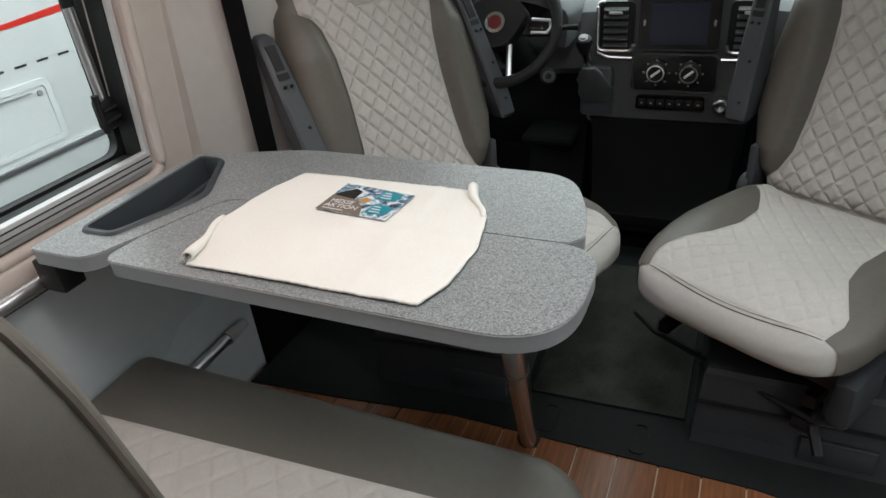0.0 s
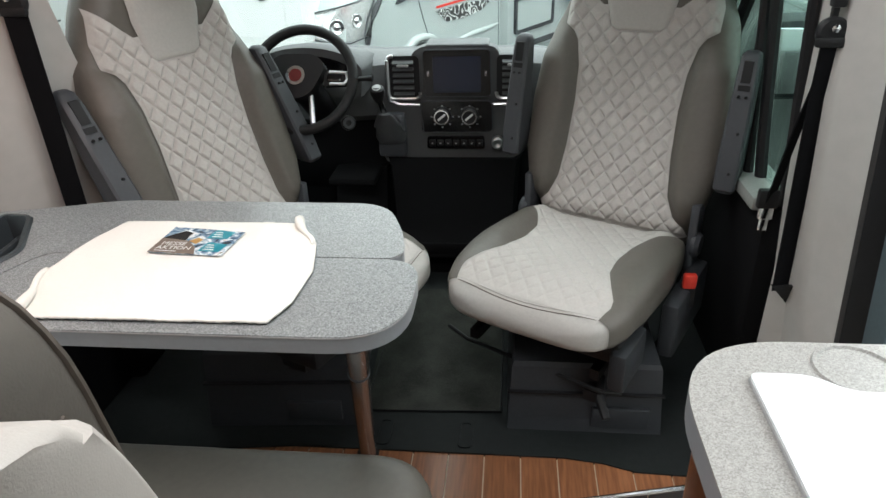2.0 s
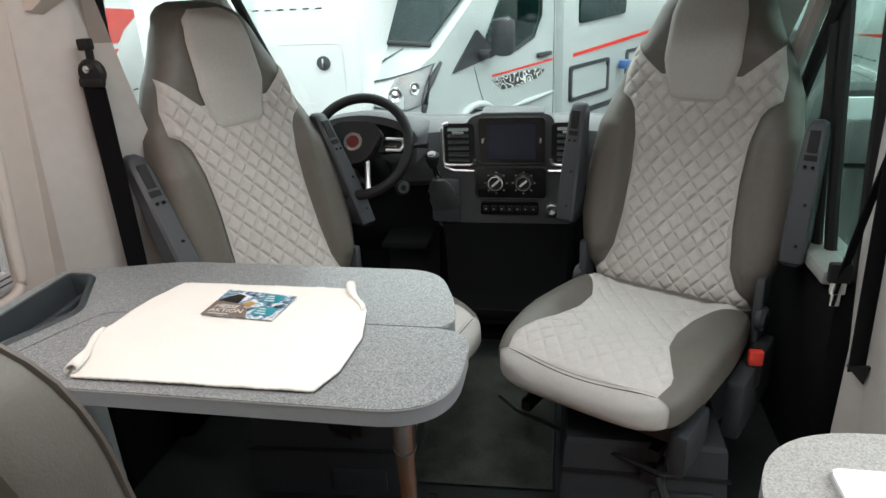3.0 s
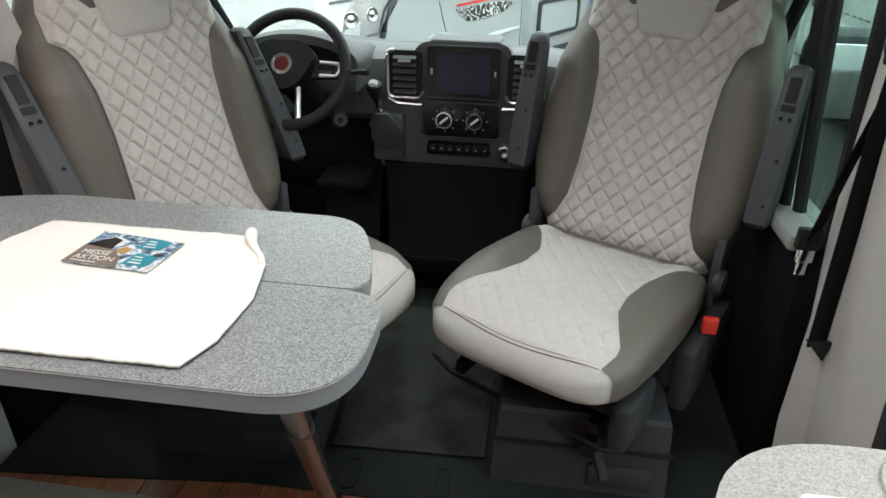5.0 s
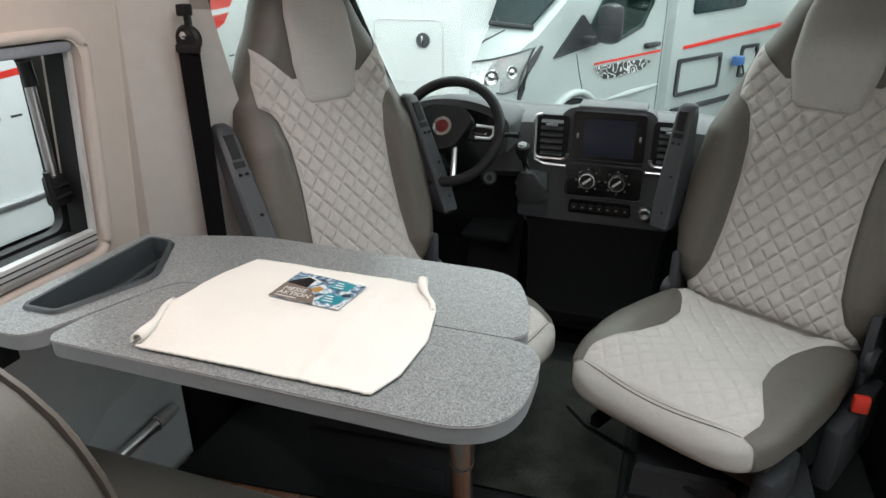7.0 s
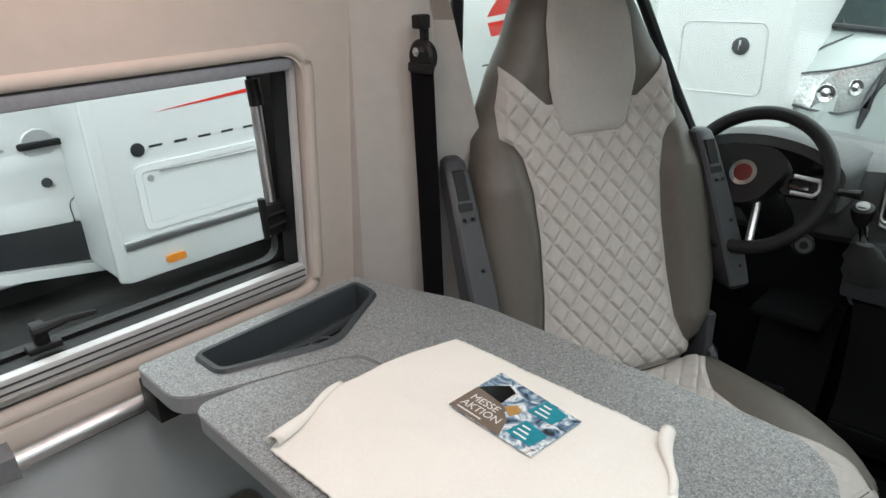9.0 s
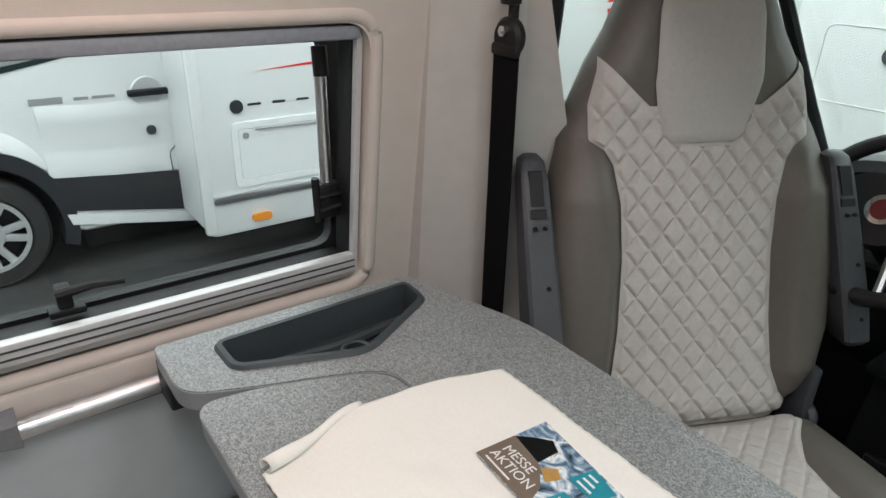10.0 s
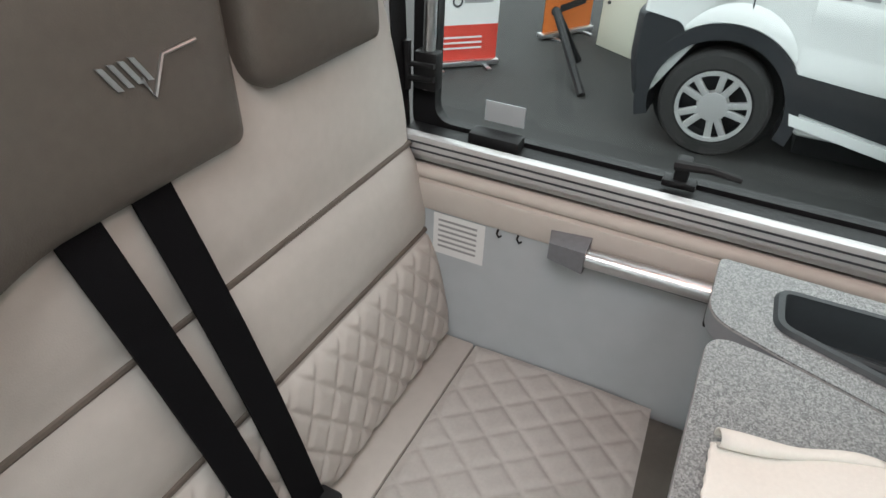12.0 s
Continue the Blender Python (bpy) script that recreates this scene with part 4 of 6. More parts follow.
def cab_seat(at, rz, label, arms, reach):
    seat = thing("swivel_chair", label, "seat", at=(*at, 0), rz=rz, group="cab seats")
    def shorter(p):
        return (p[0], p[1] * reach, p[2])

    zs = [0.36 + (1.278 - 0.36) * k / 92 for k in range(93)]
    rings = []
    for z in zs:
        wd = lerp(BACK_W, z)
        front = [(wd * (-1 + 2 * k / 64), z) for k in range(65)]
        ring = [(x, back_front(x, z), zz) for x, zz in front]
        depth = 0.135 - 0.05 * max(0, (z - 1.0) / 0.28)
        ring += [(x * 0.93, (z - 0.45) * LEAN_B + depth - 0.035 * (abs(x) / wd) ** 4 + 0.05 * max(0, (z - 1.21) / 0.07) ** 2 * 0.2, zz) for x, zz in reversed(front)]
        rings.append(ring)
    part("backrest", loft(rings), BROWN, seat, "taupe leatherette backrest shell")

    def qpanel(u, v):
        u = 2 * u - 1
        x0 = abs(u) * 0.2
        zt = 1.02 if x0 < 0.1 else 1.02 + (x0 - 0.1) * 0.8
        z = 0.392 + v * (zt - 0.392)
        x = u * lerp(QUILT_W, z)
        fade = min(1, (1 - abs(u)) * 14, v * 25, (1 - v) * 25)
        if z > 0.95 and abs(x) < lerp(HEAD_W, z) - 0.003:
            return (x, back_front(x, z) - 0.002, z)
        return (x, back_front(x, z) - 0.004 - fade * (0.002 + quilt(x, z)), z)

    part("quilted_panel", sheet(qpanel, 170, 240), QUILT, seat, "pale diamond-quilted fabric panel")

    def hpanel(u, v):
        u = 2 * u - 1
        z = 0.955 + v * 0.303
        x = u * lerp(HEAD_W, z)
        fade = min(1, (1 - abs(u)) * 8, v * 12, (1 - v) * 10)
        return (x, back_front(x, z) - 0.005 - 0.009 * fade ** 0.5, z)

    part("headrest_panel", sheet(hpanel, 24, 36), PLAIN, seat, "smooth pale headrest panel")
    ys = [CUSH[0][0] + (CUSH[-1][0] - CUSH[0][0]) * (k / 40) ** 1.5 for k in range(41)]
    part("cushion", loft([[shorter(cush_point(y, 2 * math.pi * k / 48)) for k in range(48)] for y in ys]), PLAIN, seat, "pale fabric seat cushion with rolled front")

    def cq(u, v):
        u = 2 * u - 1
        y = -0.565 + v * 0.555
        x = u * lerp(CUSH_Q, y)
        fade = min(1, (1 - abs(u)) * 12, v * 10, (1 - v) * 20)
        return (x, y * reach, cush_top(x, y) + 0.001 + fade * (0.0015 + 0.6 * quilt(x, y + 0.3)))

    part("cushion_quilt", sheet(cq, 150, 170), QUILT, seat, "pale quilted seat panel")
    for s in (-1, 1):
        def side(u, v):
            y = -0.555 + v * 0.565
            hw, hh = cush_dim(y)
            q = lerp(CUSH_Q, y) - 0.004
            top = math.asin(max(0.0, 1 - (q / hw) ** 4) ** 0.5)
            p = cush_point(y, top + (-1.1 - top) * u, 1.012)
            return (s * p[0], p[1] * reach, p[2] + 0.002)
        part("side_bolster", sheet(side, 22, 26), BROWN, seat, "taupe leatherette side bolster")
        armrest(seat, s, *arms[s])
        part("recliner", joined(lathe([(0.0, -0.012), (0.034, -0.012), (0.038, 0.0), (0.03, 0.012), (0.0, 0.012)], 20, pose(s * 0.275, 0.0, 0.395, 0, 90)), bx((s * 0.262 - 0.012, -0.02, 0.28), (s * 0.262 + 0.012, 0.05, 0.52), 0.006)), GREYPL, seat, "grey plastic recliner cover")
    part("seam", tube([(x, (-0.572 + 0.22 * x * x * 3.0) * reach, cush_top(x, -0.572 + 0.66 * x * x) + 0.001) for x in [-0.2 + 0.4 * k / 24 for k in range(25)]], 0.0016, 6), PLAIN, seat)
    part("seam", tube([(x, (-0.580 + 0.66 * x * x) * reach, cush_top(x, -0.580 + 0.66 * x * x) + 0.001) for x in [-0.19 + 0.38 * k / 24 for k in range(25)]], 0.0013, 6), PIPING, seat)
    part("seat_pan", bx((-0.235, -0.50 * reach, 0.265), (0.235, 0.04, 0.33), 0.015), BLACK, seat, "black steel seat pan")
    part("rail", joined(bx((-0.19, -0.50 * reach ** 3, 0.205), (-0.165, 0.05, 0.235)), bx((0.165, -0.50 * reach ** 3, 0.205), (0.19, 0.05, 0.235))), BLACK, seat)
    if reach == 1.0:
        part("side_cover", joined(bx((0.215, -0.52, 0.20), (0.262, -0.36, 0.315), 0.014), bx((0.262, -0.26, 0.16), (0.31, 0.05, 0.33), 0.014)), SOOT, seat, "dark grey plastic side cover")
        part("slide_bar", tube([(-0.30, -0.44, 0.17), (-0.2, -0.50, 0.195), (0.2, -0.50, 0.175), (0.24, -0.46, 0.16)], 0.006, 8), BLACK, seat, "black slide adjusting bar")
        part("swivel_lever", joined(tube([(0.17, -0.42, 0.19), (0.20, -0.50, 0.15), (0.23, -0.53, 0.12)], 0.012, 8), bx((0.15, -0.50, 0.13), (0.20, -0.42, 0.165), 0.005)), BLACK, seat)
    part("swivel_plate", lathe([(0.0, 0.165), (0.20, 0.165), (0.20, 0.195), (0.0, 0.195)], 32, pose(0, -0.22, 0)), BLACK, seat)
    return seat


def pedestal(x, y, rz, label, tall):
    p = thing("seat_pedestal", label, "pedestal", at=(x, y, 0.004), rz=rz, group="seat pedestals")
    part("box", loft([[(a * k, b * k2, z * tall) for a, b in ((-0.2, -0.19), (0.2, -0.19), (0.2, 0.2), (-0.2, 0.2))] for z, k, k2 in ((0.0, 1.03, 1.06), (0.03, 1.02, 1.03), (0.155, 0.97, 0.96), (0.165, 0.94, 0.93))]), SOOT, p, smooth=False)
    part("panel_line", bx((-0.205, -0.199, 0.095 * tall), (0.205, -0.187, 0.099 * tall)), BLACK, p)
    part("flap", bx((0.02, -0.205, 0.02), (0.17, -0.193, 0.085), 0.004), SOOT, p)
    return p


driver = cab_seat((-0.527, 0.885), 65, "pale quilted driver seat swivelled inward behind the table", {-1: (0.52, 0.05, 0.325, 0.0), 1: (0.30, 0.055, 0.300, -0.16)}, 0.90)
mate = cab_seat((0.55, 1.097), -28, "pale quilted passenger seat swivelled towards the table", {-1: (0.18, 0.03, 0.325, 0.0), 1: (0.18, 0.03, 0.325, 0.0)}, 1.0)
pedestal(-0.385, 0.775, 4, "dark grey plastic seat pedestal under the driver seat", 1.5)
pedestal(0.46, 0.80, 0, "dark grey plastic seat pedestal under the passenger seat", 1.3)
buckle = thing("belt_buckle", "red belt buckle on a black stalk beside the seat", "belt buckle")
part("button", bx((0.728, 0.812, 0.335), (0.764, 0.832, 0.378), 0.005), RED, buckle, "red release button")
part("housing", bx((0.726, 0.818, 0.27), (0.766, 0.842, 0.345), 0.006), BLACK, buckle)
part("stalk", strap([(0.746, 0.83, 0.28), (0.742, 0.85, 0.17), (0.70, 0.86, 0.12)], 0.03, (1, 0, 0), 0.006), BLACK, buckle)


# ---------------------------------------------------------------- bench
def bench_back_y(z):
    return -0.45 - 0.24 * (z - 0.33)


bench = thing("bench_box", "plain grey bench box under the seat cushion", "bench")
part("box", prism(rounded([(-0.95, -0.60), (0.07, -0.60), (0.07, 0.11), (-0.95, 0.11)], [0.0, 0.0, 0.09, 0.0]), 0.0, 0.222), EDGE, bench)
cush = thing("bench_cushion", "quilted bench cushion with taupe front edge", "cushion")
C_OUT = rounded([(-0.955, -0.45), (0.118, -0.45), (0.118, 0.182), (-0.955, 0.182)], [0.01, 0.03, 0.13, 0.03], 10)
CT = 0.335


def ring_in(k, z):
    cx, cy = -0.42, -0.13
    return [(cx + (x - cx) * (1 - k / 0.53), cy + (y - cy) * (1 - k / 0.31), z) for x, y in C_OUT]


part("body", loft([ring_in(0.03, 0.205), ring_in(0.0, 0.225), ring_in(0.0, 0.285), ring_in(0.008, 0.312), ring_in(0.025, 0.327), ring_in(0.05, 0.331), ring_in(0.2, 0.331)]), BROWN, cush, "taupe leatherette cushion body")


def seat_quilt(u, v):
    x = -0.948 + u * 1.038
    y = -0.372 + v * (0.345 + 0.055 * u)
    fade = min(1, u * 60, (1 - u) * 40, v * 25, (1 - v) * 25)
    return (x, y, 0.3325 + fade * (0.001 + 0.8 * quilt(x, y, 0.075)) + 0.004 * math.sin(v * math.pi))


part("quilted_top", sheet(seat_quilt, 260, 90), QUILT, cush, "pale quilted seat top")
part("plain_strip", bx((-0.948, -0.452, 0.318), (0.095, -0.374, 0.3375), 0.006), CREAM, cush, "cream leatherette strip")

back = thing("bench_back_cushion", "cream bench backrest with taupe piping and quilting", "backrest")
BX0, BX1 = -0.958, 0.05


def back_ring(x, k, wing=0.0):
    """Side profile of the padded backrest, three rolls high."""
    prof = []
    for z in [0.335 + (1.07 - 0.335) * i / 44 for i in range(45)]:
        seg = [(0.335, 0.566), (0.566, 0.727), (0.727, 1.09)]
        puff = 0.0
        for a, b in seg:
            if a <= z <= b:
                t = (z - a) / (b - a)
                puff = 0.016 * (1 - abs(2 * t - 1) ** 3.5)
        prof.append((bench_back_y(z) + (0.012 + puff) * k + wing * max(0.0, min(1.0, (z - 0.62) / 0.3)), z))
    for i in range(9):
        a = math.pi * i / 8
        prof.append((bench_back_y(1.07) - 0.045 + 0.057 * math.cos(a) * k + wing * (9 - i) / 9, 1.07 + 0.035 * math.sin(a) * k))
    prof.append((bench_back_y(0.8) - 0.09 * k, 0.8))
    prof.append((bench_back_y(0.335) - 0.09 * k, 0.335))
    return [(x, y, z) for y, z in prof]


part("padding", loft([back_ring(*r) for r in ((BX0, 0.75), (BX0 + 0.02, 1.0), (-0.6, 1.0), (-0.3, 1.0), (-0.05, 1.0), (-0.02, 1.0, 0.022), (BX1 - 0.045, 1.0, 0.046), (BX1 - 0.014, 1.0, 0.05), (BX1 - 0.004, 0.97, 0.047), (BX1, 0.92, 0.043))]), CREAM, back, "cream leatherette padding")
for z in (0.566, 0.727):
    part("piping", tube([(x, bench_back_y(z) + 0.013, z) for x in (BX0, -0.5, BX1 - 0.004)], 0.0055, 8), PIPING, back, "taupe piping")


def back_quilt(u, v):
    x = BX0 + 0.006 + u * (BX1 - BX0 - 0.02)
    z = 0.345 + v * 0.213
    t = (z - 0.335) / 0.231
    puff = 0.016 * (1 - abs(2 * t - 1) ** 3.5)
    fade = min(1, u * 60, (1 - u) * 60, v * 20, (1 - v) * 20)
    return (x, bench_back_y(z) + 0.013 + puff + fade * (0.002 + 0.8 * quilt(x, z, 0.06)), z)


part("quilted_panel", sheet(back_quilt, 300, 72), CREAM, back, "cream diamond-quilted lower panel")
part("side_seam", tube([(BX1 - 0.022, y + 0.001, z) for x, y, z in back_ring(0, 1.0, 0.05)[20:45]], 0.0012, 6), PIPING, back)


def head_y(z):
    return bench_back_y(0.93) - 0.010 - 0.06 * (z - 0.93)


def smooth_step(t):
    t = max(0.0, min(1.0, t))
    return t * t * (3 - 2 * t)


def pillow(name, label, x0, x1, z0, z1, wing):
    h = thing(name, label, "headrest", group="bench headrests")
    span = 18
    bottom = [(x0 + 0.03 + (x1 - x0 - 0.13) * k / span, z0) for k in range(1, span)]
    top = [(x, z1) for x, z in bottom][::-1]
    ends = rounded([(x0, z0), (x1, z0), (x1, z1), (x0, z1)], [0.018, 0.05, 0.105, 0.03], 8)
    outl = ends[:9] + bottom + ends[9:27] + top + ends[27:]
    cx, cz = (x0 + x1) / 2, (z0 + z1) / 2

    def ring(k, d):
        out = []
        for x, z in outl:
            xs, zs = cx + (x - cx) * (1 - k / (x1 - x0) * 2), cz + (z - cz) * (1 - k / (z1 - z0) * 2)
            out.append((xs, head_y(zs) + d + wing * (1 + 1.6 * (1.03 - zs)) * smooth_step((xs + 0.34) / 0.24), zs))
        return out

    if wing:
        part("piping", tube([Vector(p) + Vector((0.001, 0.001, 0)) for p in ring(0.003, 0.058)[26:46]], 0.0028, 6), PIPING, h, "taupe edge piping")
    part("pad", loft([ring(0.02, 0.0), ring(0.004, 0.004), ring(0.0, 0.014), ring(0.0, 0.052), ring(0.006, 0.064), ring(0.02, 0.072), ring(0.05, 0.075), ring(0.075, 0.0755), ring((z1 - z0) * 0.42, 0.0755)]), BROWN, h)
    return h


pillow("headrest", "taupe leatherette headrest beside the window wall", -0.885, -0.607, 0.925, 1.135, 0)
hb = pillow("headrest", "wide taupe leatherette headrest with silver stitched mark", -0.578, -0.012, 0.885, 1.140, 0.060)
part("stitched_mark", tube([(x, head_y(z) + 0.077, z) for x, z in ((-0.445, 1.005), (-0.455, 0.984), (-0.474, 1.019), (-0.517, 1.022))], 0.0022, 6), STEEL, hb, "silver embroidered mark")
for k in range(4):
    x0 = -0.404 - 0.0115 * k
    part("stitched_bar", strap([(x0, head_y(1.02) + 0.0775, 1.026), (x0 - 0.016, head_y(1.0) + 0.0775, 1.001)], 0.007, (1, 0, 0.2), 0.0008), STEEL, hb)
for xa, xb in ((-0.345, -0.405), (-0.434, -0.475)):
    sb = thing("lap_belt", "black seat belt hanging in front of the bench backrest", "seat belt", group="bench belts")
    zs = (0.92, 0.80, 0.70, 0.60, 0.50, 0.41, 0.36)
    part("webbing", strap([(xa + (xb - xa) * (0.92 - z) / 0.45, bench_back_y(z) + 0.036 + 0.012 * math.sin((0.92 - z) * 5.5), z) for z in zs], 0.05, (1, 0, 0)), BELT, sb)
    part("buckle", bx((xb - 0.045, bench_back_y(0.36) + 0.02, 0.335), (xb + 0.02, bench_back_y(0.36) + 0.06, 0.385), 0.006), BLACK, sb)


# ---------------------------------------------------------------- kitchen
kit = thing("kitchen_cabinet", "pale kitchen cabinet with brown wooden end post", "cabinet")
K_OUT = rounded([(0.481, -1.2), (0.481, 0.016), (0.96, 0.016), (0.96, -1.2)], [0.0, 0.17, 0.0, 0.0], 12)
KT = 0.727
part("body", prism(rounded([(0.535, -1.2), (0.535, -0.045), (0.95, -0.045), (0.95, -1.2)], [0, 0.08, 0, 0], 8), -0.126, KT - 0.045), PILLAR, kit)
part("end_post", tube([(0.548, -0.07, -0.126), (0.548, -0.07, KT - 0.045)], 0.032, 16), DARKWOOD, kit, "glossy brown wooden corner post")
wt = thing("worktop", "pale stone-look kitchen worktop with rounded corner", "worktop")
part("slab", prism(K_OUT, KT - 0.045, KT - 0.003, "z"), EDGE, wt, "grey edge band")
part("surface", prism(K_OUT, KT - 0.003, KT), WORKTOP, wt)
lid_o = rounded([(0.568, -0.070), (0.645, -0.070), (0.682, -0.102), (0.90, -0.104), (0.90, -0.62), (0.564, -0.62)], [0.012, 0.03, 0.03, 0.02, 0.02, 0.02], 6)
lid = part("glass_lid", prism(lid_o, KT + 0.002, KT + 0.010), mat("white_glass", (0.82, 0.84, 0.86), 0.07, vary=0.02), wt, "glossy white glass cover")
part("lid_seal", tube([(*p, KT + 0.003) for p in lid_o + lid_o[:1]], 0.003, 6), GREYPRINT, wt)
for cx in (0.715, 0.87):
    part("recess_ring", hoop([(0.048, 0.0), (0.056, 0.0), (0.054, 0.004), (0.05, 0.004)], 28, pose(cx, -0.045, KT)), WORKTOP, wt, "shallow round finger recess")


# ---------------------------------------------------------------- dashboard
dash = thing("dashboard", "charcoal van dashboard with centre console", "dashboard")
DY = 1.55


def dash_section(x, top, y0):
    return [(x, y0 + 0.03, 0.585), (x, y0 + 0.005, 0.61), (x, y0, top - 0.10), (x, y0 + 0.02, top - 0.02), (x, y0 + 0.06, top), (x, 1.93, top - 0.02), (x, 1.95, 0.585)]


part("body", loft([dash_section(x, t, y) for x, t, y in ((-0.86, 0.76, 1.52), (-0.66, 0.80, 1.50), (-0.45, 0.82, 1.52), (-0.25, 0.805, 1.555), (-0.20, 0.806, 1.57), (0.33, 0.806, 1.57), (0.45, 0.79, 1.60), (0.86, 0.755, 1.62))]), DASH, dash)
# Parts below the dash take the black with shade already in its colour.
part("knee_panel", loft([[(x, y + 0.10, 0.30), (x, y + 0.06, 0.42), (x, y + 0.045, 0.60), (x, 1.93, 0.60), (x, 1.93, 0.30)] for x, y in ((-0.85, 1.52), (-0.45, 1.52), (-0.20, 1.57), (0.33, 1.57), (0.85, 1.60))]), SHADEBLACK, dash, "black knee panel")
part("lower_console", loft([[(a, y, z) for a, y in ((-0.20 + k, 1.50 + d), (0.28 - k, 1.50 + d), (0.30 - k, 1.60), (-0.22 + k, 1.60))] for z, k, d in ((0.0, 0.02, -0.04), (0.14, 0.02, -0.05), (0.20, 0.02, 0.0), (0.42, 0.01, 0.02), (0.45, 0.0, 0.03))]), SHADEBLACK, dash)
part("bottle_tray", joined(bx((-0.17, 1.40, 0.10), (0.25, 1.47, 0.125), 0.006), bx((-0.17, 1.395, 0.125), (0.25, 1.405, 0.165), 0.003)), SHADEBLACK, dash)
part("console_face", prism(rounded([(-0.22, 0.43), (0.27, 0.43), (0.25, 0.69), (0.20, 0.855), (-0.075, 0.855), (-0.21, 0.69)], 0.03), DY, DY + 0.06, "y"), DASH, dash)
scr = part("screen_surround", prism(rounded([(-0.058, 0.685), (0.180, 0.685), (0.177, 0.845), (-0.055, 0.845)], 0.014), DY - 0.022, DY + 0.01, "y", bev=0.003), GLOSSBLACK, dash, "gloss black screen surround")
part("screen", prism(rounded([(-0.022, 0.70), (0.146, 0.70), (0.146, 0.825), (-0.022, 0.825)], 0.004), DY - 0.026, DY - 0.021, "y"), SCREEN, scr, "dark touch screen, switched off")
for x in (-0.04, 0.163):
    part("screen_button", bx((x - 0.004, DY - 0.025, 0.755), (x + 0.004, DY - 0.021, 0.775), 0.001), CHROME, scr)
part("top_lid", bx((-0.05, DY + 0.0, 0.845), (0.175, DY + 0.12, 0.862), 0.008), DASH, dash)
clim = part("climate_panel", prism(rounded([(-0.072, 0.553), (0.184, 0.553), (0.182, 0.665), (-0.070, 0.665)], 0.018), DY - 0.016, DY + 0.01, "y", bev=0.003), GLOSSBLACK, dash, "gloss black climate panel")
for x in (0.005, 0.104):
    km = pose(x, DY - 0.016, 0.616, 90)
    kn = part("knob", lathe([(0.0, 0.0), (0.033, 0.0), (0.032, 0.008), (0.027, 0.012), (0.025, 0.028), (0.0, 0.028)], 28, km), BLACK, clim, "black rotary knob with silver rim")
    part("knob_rim", hoop([(0.021, 0.026), (0.0285, 0.026), (0.0275, 0.033), (0.0225, 0.033)], 28, km), CHROME, kn, "silver knob rim")
    part("pointer", moved(bx((-0.0035, -0.017, 0.027), (0.0035, 0.017, 0.035), 0.001), km @ pose(0, 0, 0, 0, 0, -50)), BANNERWHITE, kn)
    for a in range(0, 360, 45):
        part("scale_mark", bx((x + 0.039 * math.cos(radians(a)) - 0.003, DY - 0.019, 0.61 + 0.039 * math.sin(radians(a)) - 0.002), (x + 0.039 * math.cos(radians(a)) + 0.003, DY - 0.0165, 0.61 + 0.039 * math.sin(radians(a)) + 0.003)), GREYPRINT, clim)
bar = part("button_bar", prism(rounded([(-0.055, 0.488), (0.158, 0.488), (0.156, 0.534), (-0.053, 0.534)], 0.01), DY - 0.012, DY + 0.01, "y"), GLOSSBLACK, dash, "row of black switches")
for k in range(7):
    part("switch", bx((-0.046 + k * 0.029, DY - 0.018, 0.498), (-0.022 + k * 0.029, DY - 0.011, 0.524), 0.003), BLACK, bar)
    part("switch_mark", bx((-0.038 + k * 0.029, DY - 0.019, 0.508), (-0.031 + k * 0.029, DY - 0.0175, 0.513)), GREYPRINT, bar)
for x0, x1 in ((-0.186, -0.072), (0.200, 0.316)):
    vt = part("air_vent", prism(rounded([(x0, 0.675), (x1, 0.675), (x1, 0.825), (x0, 0.825)], 0.02), DY - 0.008, DY + 0.01, "y"), BLACK, dash, "black air vent")
    ol = rounded([(x0, 0.675), (x1, 0.675), (x1, 0.825), (x0, 0.825)], 0.022, 6)
    part("vent_trim", tube([(p[0], DY - 0.010, p[1]) for p in ol[-7:] + ol[:14]] if x0 < 0 else [(p[0], DY - 0.010, p[1]) for p in ol[:21]], 0.0065, 8), STEEL, vt, "satin silver vent trim")
    for k in range(6):
        part("vent_slat", moved(bx((x0 + 0.02, -0.012, -0.0025), (x1 - 0.02, 0.012, 0.0025)), pose(0, DY - 0.012, 0.695 + k * 0.022, 25)), DASH, vt)
    part("vent_tab", bx(((x0 + x1) / 2 - 0.02, DY - 0.03, 0.79), ((x0 + x1) / 2 + 0.02, DY - 0.012, 0.799), 0.002), GREYPRINT, vt)
for pts in ([(-0.188, 0.70), (-0.182, 0.668), (-0.150, 0.655), (-0.075, 0.653)], [(0.190, 0.653), (0.270, 0.655), (0.306, 0.668), (0.316, 0.70)]):
    part("console_trim", tube([(a, DY - 0.010, b) for a, b in pts], 0.0060, 8), STEEL, dash, "satin silver console trim")
part("screen_bezel_trim", tube([(p[0], DY - 0.020, p[1]) for p in rounded([(-0.060, 0.683), (0.182, 0.683), (0.179, 0.847), (-0.057, 0.847)], 0.016)] + [(-0.050, DY - 0.020, 0.6835)], 0.0022, 6), GREYPL, dash)
part("climate_trim", tube([(p[0], DY - 0.014, p[1]) for p in rounded([(-0.074, 0.551), (0.186, 0.551), (0.184, 0.667), (-0.072, 0.667)], 0.02)] + [(-0.064, DY - 0.014, 0.5512)], 0.0028, 6), GREYPL, dash)
gear = thing("gear_lever", "gear lever with gathered black gaiter on the dash", "gear lever")
part("plate", bx((-0.235, DY - 0.03, 0.46), (-0.13, DY + 0.04, 0.625), 0.012), GREYPL, gear)
